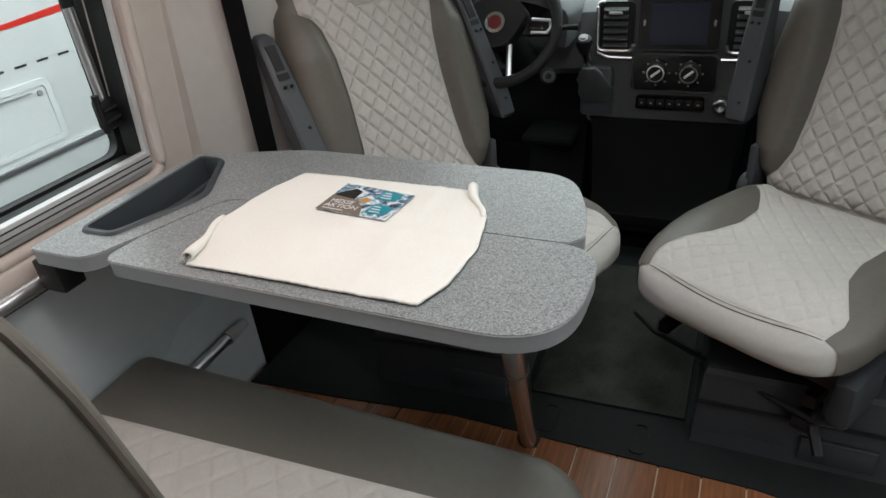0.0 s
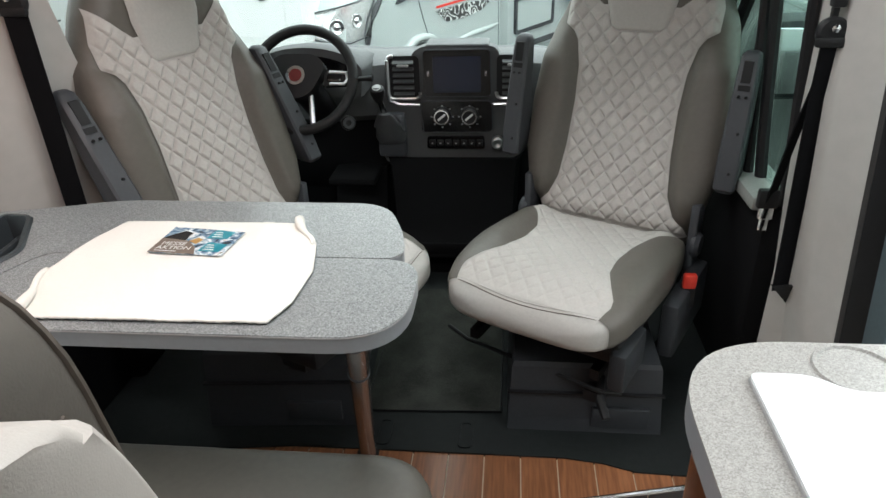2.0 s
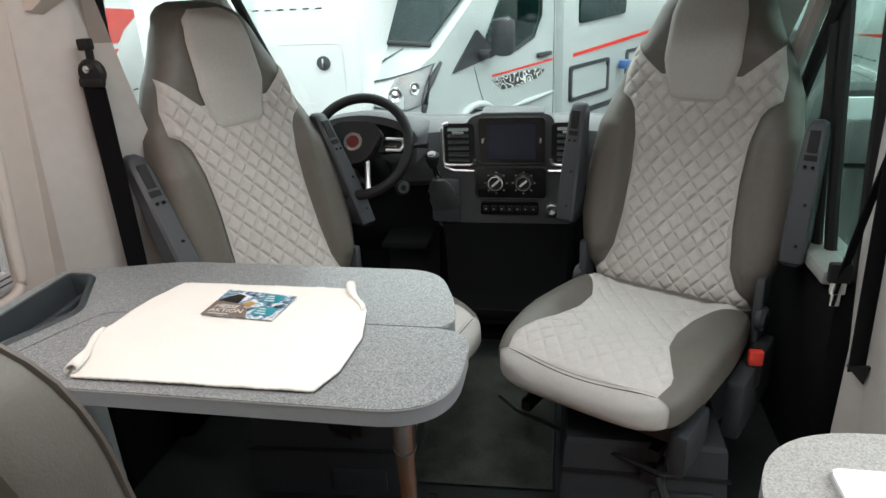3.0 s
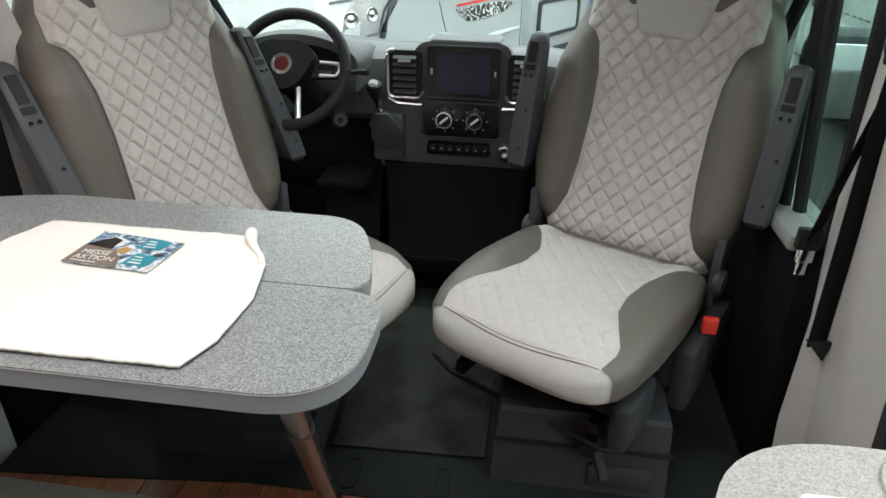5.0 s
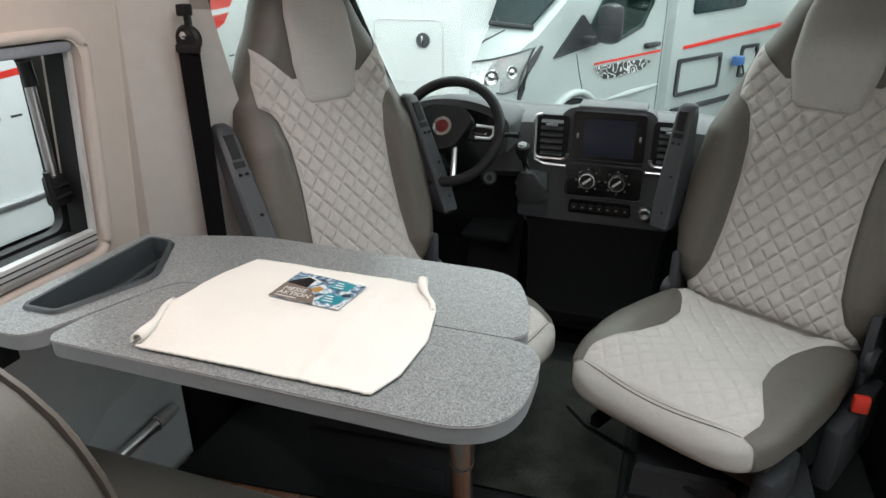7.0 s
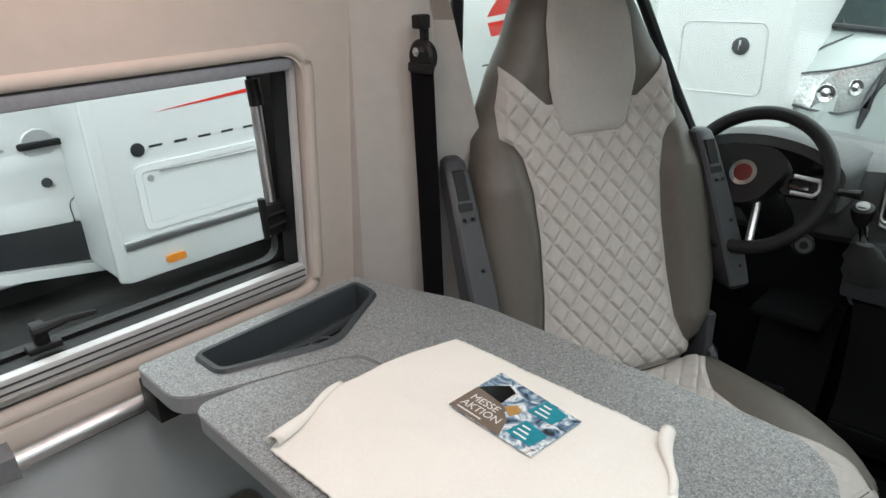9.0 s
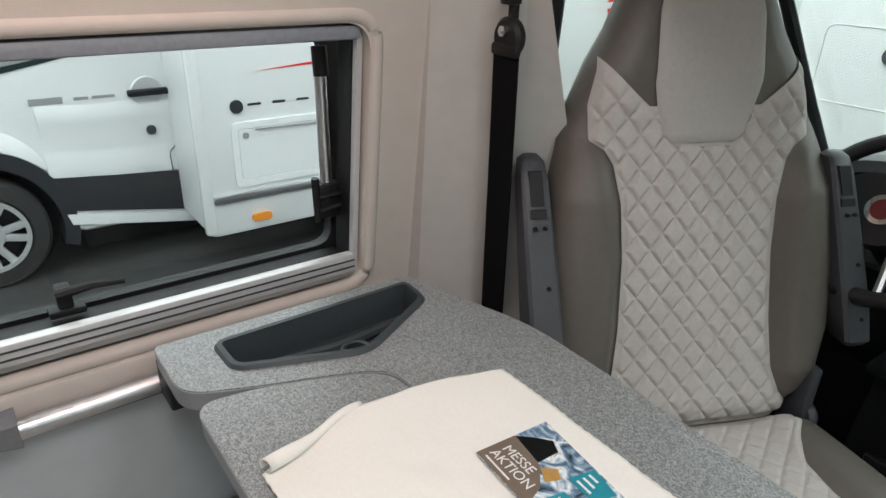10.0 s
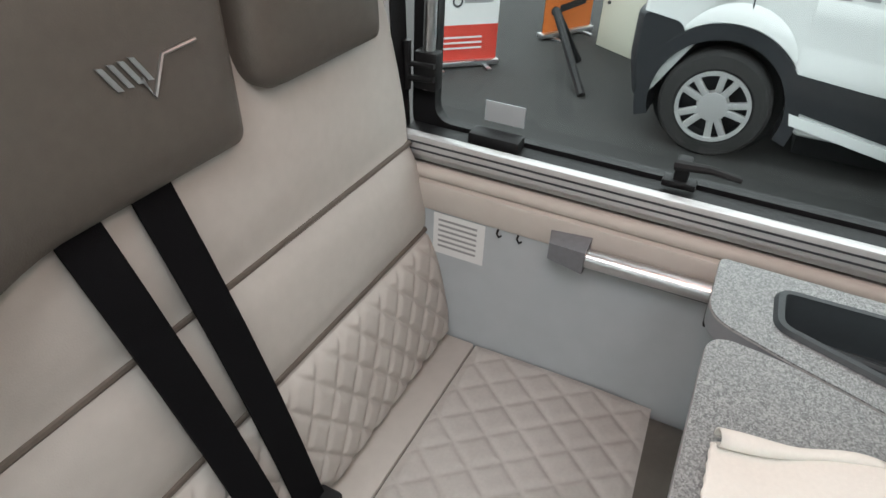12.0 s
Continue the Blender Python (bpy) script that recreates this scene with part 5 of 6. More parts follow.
part("gaiter", loft([[(-0.185 + r * math.cos(a) * (1 + 0.06 * math.sin(5 * a + q)), 1.53 - q * 0.02 + r * 0.8 * math.sin(a), z) for a in [k * 2 * math.pi / 24 for k in range(24)]] for q, (z, r) in enumerate(((0.52, 0.05), (0.55, 0.056), (0.58, 0.046), (0.60, 0.048), (0.63, 0.035), (0.65, 0.02)))]), DASH, gear, "pleated black gaiter")
part("stick", tube([(-0.188, 1.45, 0.64), (-0.20, 1.43, 0.70)], 0.010, 10), CHROME, gear)
part("knob", lathe([(0.0, -0.03), (0.014, -0.028), (0.021, -0.01), (0.026, 0.008), (0.024, 0.022), (0.014, 0.030), (0.0, 0.031)], 20, pose(-0.203, 1.425, 0.722, 20, 0, 0)), BLACK, gear)
part("knob_cap", lathe([(0.0, 0.0), (0.017, 0.0), (0.014, 0.005), (0.0, 0.006)], 16, pose(-0.203, 1.413, 0.745, 30, 0, 0)), GREYPRINT, gear)
sock = thing("power_socket", "round silver-rimmed power socket on the dash", "socket")
for x in (0.205, 0.245):
    part("ring", lathe([(0.0, 0.0), (0.022, 0.0), (0.022, 0.03), (0.016, 0.034), (0.0, 0.028)], 20, pose(x, DY - 0.005, 0.515, 90)), STEEL if x < 0.22 else GREYPL, sock)

cl = thing("instrument_cluster", "hooded black instrument cluster behind the wheel", "instruments")
part("hood", loft([[(-0.44 + 0.20 * sx * math.cos(a), y, 0.80 + h * math.sin(a)) for a in [math.pi * k / 20 for k in range(21)]] + [(-0.44 - 0.19 * sx, y, 0.72), (-0.44 + 0.19 * sx, y, 0.72)] for y, sx, h in ((1.40, 0.97, 0.085), (1.42, 1.0, 0.095), (1.55, 1.0, 0.075), (1.70, 0.9, 0.03))]), DASH, cl)
part("dial_face", prism([(-0.44 + 0.17 * math.cos(math.pi * k / 16), 0.79 + 0.07 * math.sin(math.pi * k / 16)) for k in range(17)], 1.394, 1.399, "y"), GLOSSBLACK, cl)

wheel = thing("steering_wheel", "black leather steering wheel with silver spokes", "steering wheel")
WM = Matrix.Translation((-0.405, 1.25, 0.815)) @ pose(0, 0, 0, 58)
HM = WM @ Matrix.Translation((-0.013, 0.004, 0.016)) @ Matrix.Diagonal((1.12, 1.12, 1.0, 1.0))
R = 0.163
part("rim", moved(tube([(R * math.cos(a), R * math.sin(a), 0) for a in [k * 2 * math.pi / 48 for k in range(49)]], 0.0165, 12, False), WM), BLACK, wheel, "black leather rim")
part("hub", moved(prism(rounded([(-0.085, 0.03), (-0.05, 0.062), (0.05, 0.062), (0.085, 0.03), (0.045, -0.05), (0.0, -0.068), (-0.045, -0.05)], 0.025), -0.035, 0.012, "z", bev=0.008), HM), BLACK, wheel, "black airbag cover")
part("badge", moved(lathe([(0.0, 0.012), (0.028, 0.012), (0.027, 0.017), (0.0, 0.018)], 24), HM), CHROME, wheel, "plain chrome round badge")
part("badge_field", moved(lathe([(0.0, 0.016), (0.019, 0.016), (0.018, 0.0185), (0.0, 0.019)], 20), HM), mat("dark_red_enamel", (0.13, 0.02, 0.02), 0.35, spec=0.3), wheel, "plain dark red badge field")
for s in (-1, 1):
    sp = part("spoke", moved(prism(rounded([(s * 0.07, 0.028), (s * 0.155, 0.024), (s * 0.155, -0.018), (s * 0.07, -0.022)], 0.006), -0.02, 0.0), WM), BLACK, wheel)
    part("spoke_trim", moved(tube([(s * 0.088, 0.022, 0.004), (s * 0.14, 0.020, 0.002), (s * 0.146, 0.0, 0.002), (s * 0.135, -0.016, 0.002), (s * 0.09, -0.016, 0.004)], 0.0055, 8), WM), STEEL, sp, "silver spoke trim")
    part("thumb_switch", moved(bx((s * 0.095 - 0.015, -0.008, 0.0), (s * 0.125, 0.014, 0.006), 0.002), WM), GLOSSBLACK, sp)
part("lower_spoke", moved(joined(tube([(-0.028, -0.05, -0.005), (-0.040, -0.155, -0.005)], 0.009, 8), tube([(0.028, -0.05, -0.005), (0.040, -0.155, -0.005)], 0.009, 8)), WM), STEEL, wheel, "silver lower spokes")
part("column", moved(tube([(0, -0.01, -0.02), (0, -0.03, -0.26)], 0.05, 16), WM), BLACK, wheel, "black steering column")
for s in (-1, 1):
    part("stalk", moved(tube([(s * 0.05, 0.0, -0.06), (s * 0.18, 0.02, -0.055), (s * 0.215, 0.02, -0.05)], [0.008, 0.008, 0.011], 8), WM), BLACK, wheel)
part("ignition_lock", lathe([(0.0, 0.0), (0.026, 0.0), (0.025, 0.02), (0.017, 0.024), (0.0, 0.02)], 20, pose(-0.305, 1.38, 0.635, 75, 0, 20)), BLACK, wheel)
part("key_ring", hoop([(0.010, 0.02), (0.019, 0.02), (0.019, 0.026), (0.010, 0.026)], 20, pose(-0.305, 1.38, 0.635, 75, 0, 20)), GREYPL, wheel)
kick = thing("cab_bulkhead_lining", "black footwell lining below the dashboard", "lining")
part("lining", bx((-0.9, 1.62, 0.0), (0.95, 1.66, 0.5), 0.01), SHADEBLACK, kick)
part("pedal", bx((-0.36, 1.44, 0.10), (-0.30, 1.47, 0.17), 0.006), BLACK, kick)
part("arm_box", bx((-0.42, 1.44, 0.375), (-0.24, 1.62, 0.405), 0.012), SHADEBLACK, kick)
part("engine_cover", prism([(1.46, 0.0), (1.63, 0.0), (1.63, 0.4), (1.58, 0.4), (1.50, 0.16)], -0.42, -0.22, "x"), SHADEBLACK, kick)


# ---------------------------------------------------------------- vehicles outside
def road_wheel(parent, at, r, face):
    """Wheel with its axis along local y or x; face is the rotation of its axis."""
    m = Matrix.Translation(at) @ face
    wh = part("wheel", hoop([(r * 0.66, -0.10), (r * 0.90, -0.11), (r, -0.08), (r, 0.06), (r * 0.94, 0.09), (r * 0.72, 0.10), (r * 0.68, 0.085), (r * 0.66, -0.09)], 36, m), TYRE, parent, "black tyre")
    part("rim", lathe([(0.0, -0.02), (r * 0.67, -0.02), (r * 0.67, 0.01), (r * 0.62, 0.01), (r * 0.58, -0.005), (0.0, -0.005)], 36, m), DARKPAINT, wh)
    part("hub_cap", lathe([(0.0, 0.06), (r * 0.3, 0.06), (r * 0.27, 0.10), (r * 0.1, 0.105), (0.0, 0.105)], 24, m), RIM, wh, "silver hub")
    for k in range(5):
        a = k * 72 + 18
        for q in (-13, 13):
            part("rim_spoke", moved(bx((r * 0.22, -0.022, 0.06), (r * 0.64, 0.022, 0.094), 0.006), m @ pose(0, 0, 0, 0, 0, a + q)), RIM, wh)
    part("rim_edge", hoop([(r * 0.60, 0.085), (r * 0.67, 0.085), (r * 0.67, 0.105), (r * 0.60, 0.105)], 36, m), RIM, wh)
    return wh


AX = pose(0, 0, 0, 0, 90, 0)
wm = thing("motorhome", "white motorhome with dark cladding parked outside the window", "motorhome")
XS, XB = -4.5, -3.9
WX, WZ = -0.195, -0.40
ARCH = [radians(a) for a in range(-18, 199, 9)]
arch_edge = [(WX + 0.50 * math.cos(a), WZ + 0.52 * math.sin(a)) for a in ARCH]
cab_side = [(1.16, 1.62), (1.16, -0.50), (0.34, -0.50)] + arch_edge[1:-1] + [(-0.70, 0.00)] + rounded([(-0.765, 0.02), (-0.76, 0.22), (-0.69, 0.40), (-0.48, 0.56), (-0.16, 0.68), (0.52, 1.52)], 0.09, 5)
part("cab", loft([[(x, 0.3 + (y - 0.3) * k, 0.3 + (z - 0.3) * k) for y, z in cab_side] for x, k in ((XS - 2.0, 1.0), (XS - 0.12, 1.0), (XS - 0.05, 0.995), (XS - 0.015, 0.985), (XS, 0.965))]), WHITEPAINT, wm, "white painted cab", smooth=False)
flare = []
for k in range(21):
    a = radians(32 + 100 * k / 20)
    c, q, f = math.cos(a), math.sin(a), math.sin(math.pi * (0.08 + 0.84 * k / 20))
    flare.append([(XS - 0.03 + (dx + 0.03) * f, WX + (0.505 + (r - 0.505) * f) * c, WZ + (0.525 + (r - 0.505) * f) * q) for r, dx in ((0.68, -0.02), (0.62, 0.006), (0.56, 0.034), (0.515, 0.040), (0.506, 0.030), (0.506, -0.10), (0.60, -0.10))])
part("wing_flare", loft(flare), WHITEPAINT, wm, "flared white front wing")
part("door_skin", loft([[(XS + dx, y, z0 + dz * k) for dx, dz in ((-0.02, 0.0), (0.016, 0.02), (0.022, 0.07), (0.004, 0.16), (-0.003, 0.22), (0.016, 0.36), (0.018, 0.42), (-0.01, 0.50), (-0.02, 0.50))] for y, z0, k in ((0.20, -0.13, 1.0), (0.5, -0.155, 1.0), (1.08, -0.20, 1.12))]), WHITEPAINT, wm, "creased white door skin")
part("cladding", prism(rounded([(0.10, -0.09), (1.10, -0.195), (1.11, -0.48), (0.28, -0.33)], 0.02), XS - 0.02, XS + 0.022, "x", bev=0.006), DARKPAINT, wm, "dark grey plastic cladding")
part("bumper", loft([[(XS + dx, y, z) for y, z in rounded([(-0.80 + k, 0.125), (-0.50, 0.085), (-0.46, -0.02), (-0.58, -0.22), (-0.64, -0.46), (-0.74 + k, -0.44), (-0.80 + k, -0.20)], 0.05, 4)] for dx, k in ((-1.9, 0.0), (-0.10, 0.0), (-0.02, 0.02), (0.015, 0.06))]), DARKPAINT, wm, "dark grey plastic bumper")
part("wheel_arch", prism([(WX + 0.505 * math.cos(a), WZ + 0.525 * math.sin(a)) for a in ARCH] + [(WX + 0.42 * math.cos(a), WZ + 0.43 * math.sin(a)) for a in ARCH[::-1]], XS - 0.36, XS + 0.028, "x"), DARKPAINT, wm, "dark grey arch trim")
part("wheel_well", prism([(WX + 0.43 * math.cos(radians(a)), WZ + 0.44 * math.sin(radians(a))) for a in range(0, 360, 15)], XS - 0.5, XS - 0.22, "x"), BLACK, wm)
road_wheel(wm, (XS - 0.06, WX, WZ), 0.35, AX)
part("sill_strip", prism([(0.25, -0.345), (1.115, -0.50), (1.12, -0.57), (0.27, -0.42)], XS - 0.02, XS + 0.03, "x", bev=0.008), WHITEPAINT, wm)
part("underbody", bx((XS - 1.8, 0.35, -0.66), (XS - 0.15, 6.5, -0.46)), BLACK, wm)
part("fuel_flap", tube([(XS + 0.012, 1.075, 0.085), (XS + 0.020, 0.93, -0.03), (XS + 0.022, 0.92, -0.06), (XS + 0.022, 0.925, -0.175)], 0.004, 6), GREYPL, wm)
part("flap_lock", bx((XS + 0.015, 0.985, -0.075), (XS + 0.024, 1.03, -0.045), 0.003), GREYPL, wm)
part("door_gap", tube([(XS + 0.002, -0.16, 0.66), (XS + 0.002, -0.14, 0.40), (XS + 0.006, -0.125, 0.17)], 0.005, 6), GREYPL, wm)
part("door_gap", tube([(XS + 0.004, 1.078, 0.85), (XS + 0.004, 1.075, 0.40), (XS + 0.020, 1.085, 0.0), (XS + 0.026, 1.10, -0.48)], 0.006, 6), GREYPL, wm)
part("side_window", prism(rounded([(-0.10, 0.50), (0.98, 0.72), (1.02, 1.4), (0.50, 1.38)], 0.05), XS - 0.01, XS + 0.006, "x"), MIRRORGLASS, wm, "dark side window")
part("window_curtain", prism(rounded([(0.0, 0.56), (0.60, 0.66), (0.30, 0.75)], 0.03), XS, XS + 0.010, "x"), GREYPRINT, wm)
part("side_mirror", bx((XS - 0.05, -0.42, 0.46), (XS + 0.22, -0.26, 0.72), 0.05), BLACK, wm)
part("headlamp", prism(rounded([(-0.745, 0.26), (-0.64, 0.32), (-0.52, 0.47), (-0.50, 0.545), (-0.60, 0.50), (-0.72, 0.38)], 0.03), XS - 0.25, XS + 0.004, "x"), SCREEN, wm, "dark headlamp")
hd = part("door_handle", bx((XS - 0.01, 0.72, 0.345), (XS + 0.05, 0.97, 0.385), 0.012), BLACK, wm)
part("handle_bowl", lathe([(0.0, 0.0), (0.10, 0.0), (0.09, 0.008), (0.0, 0.003)], 24, pose(XS + 0.002, 0.84, 0.365, 0, 90)), FRAMEGREY, wm)
part("lock", lathe([(0.0, 0.0), (0.032, 0.0), (0.03, 0.012), (0.0, 0.012)], 20, pose(XS + 0.008, 0.83, 0.12, 0, 90)), GREYPL, wm)
for y0, y1, h in ((0.18, 0.36, 0.04), (0.42, 0.50, 0.018), (0.52, 0.65, 0.018)):
    part("model_lettering", bx((XS, y0, 0.36 - h / 2), (XS + 0.004, y1, 0.36 + h / 2)), GREYPRINT, wm)
part("body", bx((XB - 2.4, 0.96, -0.48), (XB, 6.8, 2.3), 0.04), WHITEPAINT, wm, "white body shell")
part("front_edge", bx((XB - 0.05, 0.93, -0.45), (XB + 0.01, 1.00, 2.2), 0.02), WHITEPAINT, wm)
hatch = part("service_hatch", prism(rounded([(1.15, -0.16), (2.25, -0.16), (2.25, 0.25), (1.15, 0.25)], 0.05), XB, XB + 0.012, "x", rounded([(1.19, -0.12), (2.21, -0.12), (2.21, 0.21), (1.19, 0.21)], 0.03)), WHITEPAINT, wm, "raised white hatch frame")
part("hatch_door", prism(rounded([(1.195, -0.115), (2.205, -0.115), (2.205, 0.205), (1.195, 0.205)], 0.03), XB - 0.01, XB + 0.006, "x"), WHITEPAINT, hatch)
for y in (1.24, 2.16):
    part("hatch_lock", lathe([(0.0, 0.0), (0.02, 0.0), (0.018, 0.012), (0.0, 0.012)], 12, pose(XB + 0.006, y, 0.165, 0, 90)), GREYPRINT, hatch)
part("hatch_rod", tube([(XB + 0.02, 1.30, 0.20), (XB + 0.02, 2.1, 0.185)], 0.006, 6), GREYPRINT, hatch)
part("skirt_rail", joined(bx((XB - 0.02, 1.0, -0.25), (XB + 0.02, 6.5, -0.195), 0.01)), STEEL, wm, "grey skirt rail")
part("side_marker", prism(rounded([(1.23, -0.405), (1.36, -0.405), (1.36, -0.355), (1.23, -0.355)], 0.024), XB, XB + 0.02, "x"), AMBER, wm, "amber side marker")
part("round_cap", lathe([(0.0, 0.0), (0.042, 0.0), (0.04, 0.012), (0.0, 0.014)], 20, pose(XB, 1.20, 0.345, 0, 90)), DARKPAINT, wm)
for k in range(16):
    part("dash_mark", bx((XB, 1.27 + k * 0.16, 0.343), (XB + 0.003, 1.355 + k * 0.16, 0.358)), DARKPAINT, wm)
part("red_stripe", prism([(1.33, 0.545), (2.3, 0.585), (3.6, 0.66), (3.6, 0.72), (2.4, 0.632)], XB, XB + 0.003, "x"), REDPAINT, wm, "red foil stripe")
part("red_swoosh", joined(prism([(4.81, 1.22), (4.45, 0.9), (4.42, 0.86), (5.08, 0.9), (5.19, 1.0), (5.53, 1.17)], XB, XB + 0.004, "x"), prism([(4.43, 0.81), (4.48, 0.69), (4.87, 0.72), (4.97, 0.76), (5.06, 0.85)], XB, XB + 0.004, "x")), REDPAINT, wm, "large red foil swoosh")
for k in range(12):
    part("dash_mark", bx((XB, 4.35 + k * 0.16, 0.443), (XB + 0.003, 4.43 + k * 0.16, 0.458)), DARKPAINT, wm)

fm = thing("caravan", "plain white caravan body with round lock", "caravan")
part("body", bx((-3.1, 4.2, -0.45), (-1.29, 6.9, 2.4), 0.03), WHITEPAINT, fm)
lk = part("round_lock", lathe([(0.0, 0.0), (0.055, 0.0), (0.052, 0.012), (0.036, 0.016), (0.0, 0.01)], 28, pose(-1.58, 4.198, 0.755, 90)), GREYPL, fm, "round metal lock")
part("lock_key", bx((-1.588, 4.176, 0.72), (-1.572, 4.19, 0.79), 0.002), CHROME, lk)
ol = rounded([(-1.98, 0.45), (-1.42, 0.45), (-1.42, 0.90), (-1.98, 0.90)], 0.07, 6)
part("flap_outline", tube([(p[0], 4.199, p[1]) for p in ol + ol[:1]], 0.004, 6), FRAMEGREY, fm)
for k in range(8):
    part("dash_mark", bx((-2.30 + k * 0.1, 4.195, 1.145), (-2.25 + k * 0.1, 4.2, 1.155)), DARKPAINT, fm)
part("undercarriage", bx((-2.9, 4.4, -0.75), (-1.5, 6.7, -0.45)), BLACK, fm)

gm = thing("camper_van", "grey camper van with contour decal and red stripe", "camper van", at=(-1.1, 4.5, 0), rz=61.3)
part("cab", loft([[(s, y, z) for s, z in rounded([(-0.10 + k, -0.45), (-0.18 + k, 0.15), (-0.15 + k, 0.36), (-0.02 + k, 0.55 - d), (0.22 + k * 0.5, 0.69 - d), (0.52 - e, 0.785 - d), (1.70 - e, 1.60), (2.0 - e, 1.85), (2.60, 1.9), (2.60, -0.50), (1.53, -0.45), (1.49, -0.10), (1.36, 0.08), (1.07, 0.17), (0.78, 0.08), (0.64, -0.12), (0.60, -0.45)], 0.05, 4)] for y, k, d, e in ((0.0, 0.16, 0.05, 0.0), (0.05, 0.08, 0.015, 0.02), (0.25, 0.0, 0.0, 0.09), (0.55, -0.06, -0.01, 0.17), (0.9, -0.10, -0.02, 0.20), (1.3, -0.06, -0.01, 0.17), (1.6, 0.0, 0.0, 0.09), (1.77, 0.08, 0.015, 0.02), (1.82, 0.16, 0.05, 0.0))]), GREYPAINT, gm, "grey metallic cab")
part("windscreen", loft([[(s - e - 0.030, y, z + 0.036) for s, z in ((0.53, 0.770), (0.55, 0.800), (1.66, 1.568), (1.64, 1.530))] for y, e in ((0.05, 0.020), (0.09, 0.035), (0.25, 0.09), (0.55, 0.17), (0.9, 0.20), (1.3, 0.17), (1.6, 0.09), (1.73, 0.035))]), MIRRORGLASS, gm, "dark windscreen")
part("wiper_cowl", tube([(0.50, 0.04, 0.80), (0.42, 0.25, 0.815), (0.34, 0.55, 0.83), (0.31, 0.9, 0.835), (0.42, 1.55, 0.815)], 0.020, 8), DARKPAINT, gm, "black cowl below the windscreen")
part("wiper", tube([(0.40, 0.35, 0.83), (0.60, 0.60, 0.975), (0.68, 0.85, 1.02)], 0.010, 6), BLACK, gm, "black wiper arm")
part("bonnet_flash", loft([[(s, y, z) for s, z in ((0.10, 0.645), (0.30, 0.738), (0.30, 0.744), (0.10, 0.652))] for y in (0.45, 0.85)]), DARKPAINT, gm, "dark bonnet foil")
part("bonnet_line", tube([(0.02, 0.36, 0.585), (0.22, 0.31, 0.705), (0.40, 0.26, 0.775)], 0.007, 6), GREYPL, gm)
part("grille", bx((-0.28, 0.5, 0.05), (-0.16, 1.35, 0.36), 0.03), DARKPAINT, gm)
lamp_o = part("headlamp", loft([[(-0.17, 0.23, 0.40), (-0.145, 0.23, 0.46), (-0.09, 0.22, 0.545), (-0.06, 0.20, 0.45)], [(-0.075, 0.055, 0.36), (-0.04, 0.045, 0.50), (0.04, 0.04, 0.585), (0.08, 0.06, 0.44)], [(0.10, -0.012, 0.33), (0.13, -0.016, 0.49), (0.20, -0.014, 0.61), (0.20, -0.012, 0.44)], [(0.27, -0.014, 0.34), (0.33, -0.018, 0.49), (0.46, -0.014, 0.64), (0.40, -0.012, 0.46)]]), LAMPGLASS, gm, "large clear headlamp")
for s, y, z, rr in ((-0.02, 0.005, 0.46, 0.06), (0.19, -0.02, 0.48, 0.055)):
    part("reflector", lathe([(rr, 0.0), (rr * 0.9, 0.012), (rr * 0.5, 0.004), (0.0, 0.016)], 20, pose(s, y, z, 90, 0, -35 if y > 0 else -10)), CHROME, lamp_o)
part("lamp_rim", tube([(-0.18, 0.235, 0.39), (-0.10, 0.225, 0.555), (0.04, 0.035, 0.595), (0.20, -0.02, 0.62), (0.46, -0.02, 0.65), (0.33, -0.024, 0.48), (0.27, -0.02, 0.335), (0.10, -0.02, 0.32), (-0.08, 0.05, 0.35), (-0.18, 0.235, 0.39)], 0.008, 6), GREYPL, gm, "thin dark lamp rim")
part("lamp_edge", tube([(0.29, -0.012, 0.20), (0.32, -0.018, 0.33), (0.42, -0.016, 0.52), (0.57, -0.008, 0.65)], [0.012, 0.028, 0.032, 0.014], 8), DARKPAINT, gm, "dark lamp surround")
part("wheel_well", prism([(1.07 + 0.42 * math.cos(radians(a)), -0.29 + 0.45 * math.sin(radians(a))) for a in range(0, 360, 15)], 0.30, -0.004, "y"), BLACK, gm)
part("arch_lip", tube([(1.07 + 0.46 * math.cos(radians(a)), -0.014, -0.29 + 0.50 * math.sin(radians(a))) for a in range(-10, 191, 10)], 0.035, 10), GREYPAINT, gm)
road_wheel(gm, (1.07, 0.06, -0.40), 0.35, pose(0, 0, 0, 90))
part("side_window", prism(rounded([(1.14, 0.66), (1.48, 0.62), (1.75, 0.635), (2.10, 0.74), (2.22, 0.92), (2.24, 1.50), (1.75, 1.50)], 0.06), 0.0, -0.012, "y"), glass("green_vehicle_glass", (0.35, 0.55, 0.5)), gm, "greenish side window")
part("window_dark", prism(rounded([(1.18, 0.68), (1.48, 0.645), (1.74, 0.66), (2.06, 0.76), (2.17, 0.93), (2.19, 1.46), (1.76, 1.46)], 0.06), -0.004, -0.008, "y"), MIRRORGLASS, gm)
part("window_edge", tube([(1.48, -0.012, 0.625), (1.75, -0.012, 0.64), (2.08, -0.012, 0.73), (2.215, -0.012, 0.92), (2.235, -0.012, 1.5)], 0.014, 8), DARKPAINT, gm)
part("mirror_triangle", prism(rounded([(0.72, 0.535), (1.40, 0.625), (1.10, 0.88)], 0.02), 0.0, -0.02, "y"), DARKPAINT, gm)
part("side_mirror", joined(bx((1.13, -0.32, 0.64), (1.30, -0.12, 0.97), 0.06), bx((1.1, -0.14, 0.62), (1.2, 0.0, 0.70), 0.03)), DARKPAINT, gm, "dark side mirror")
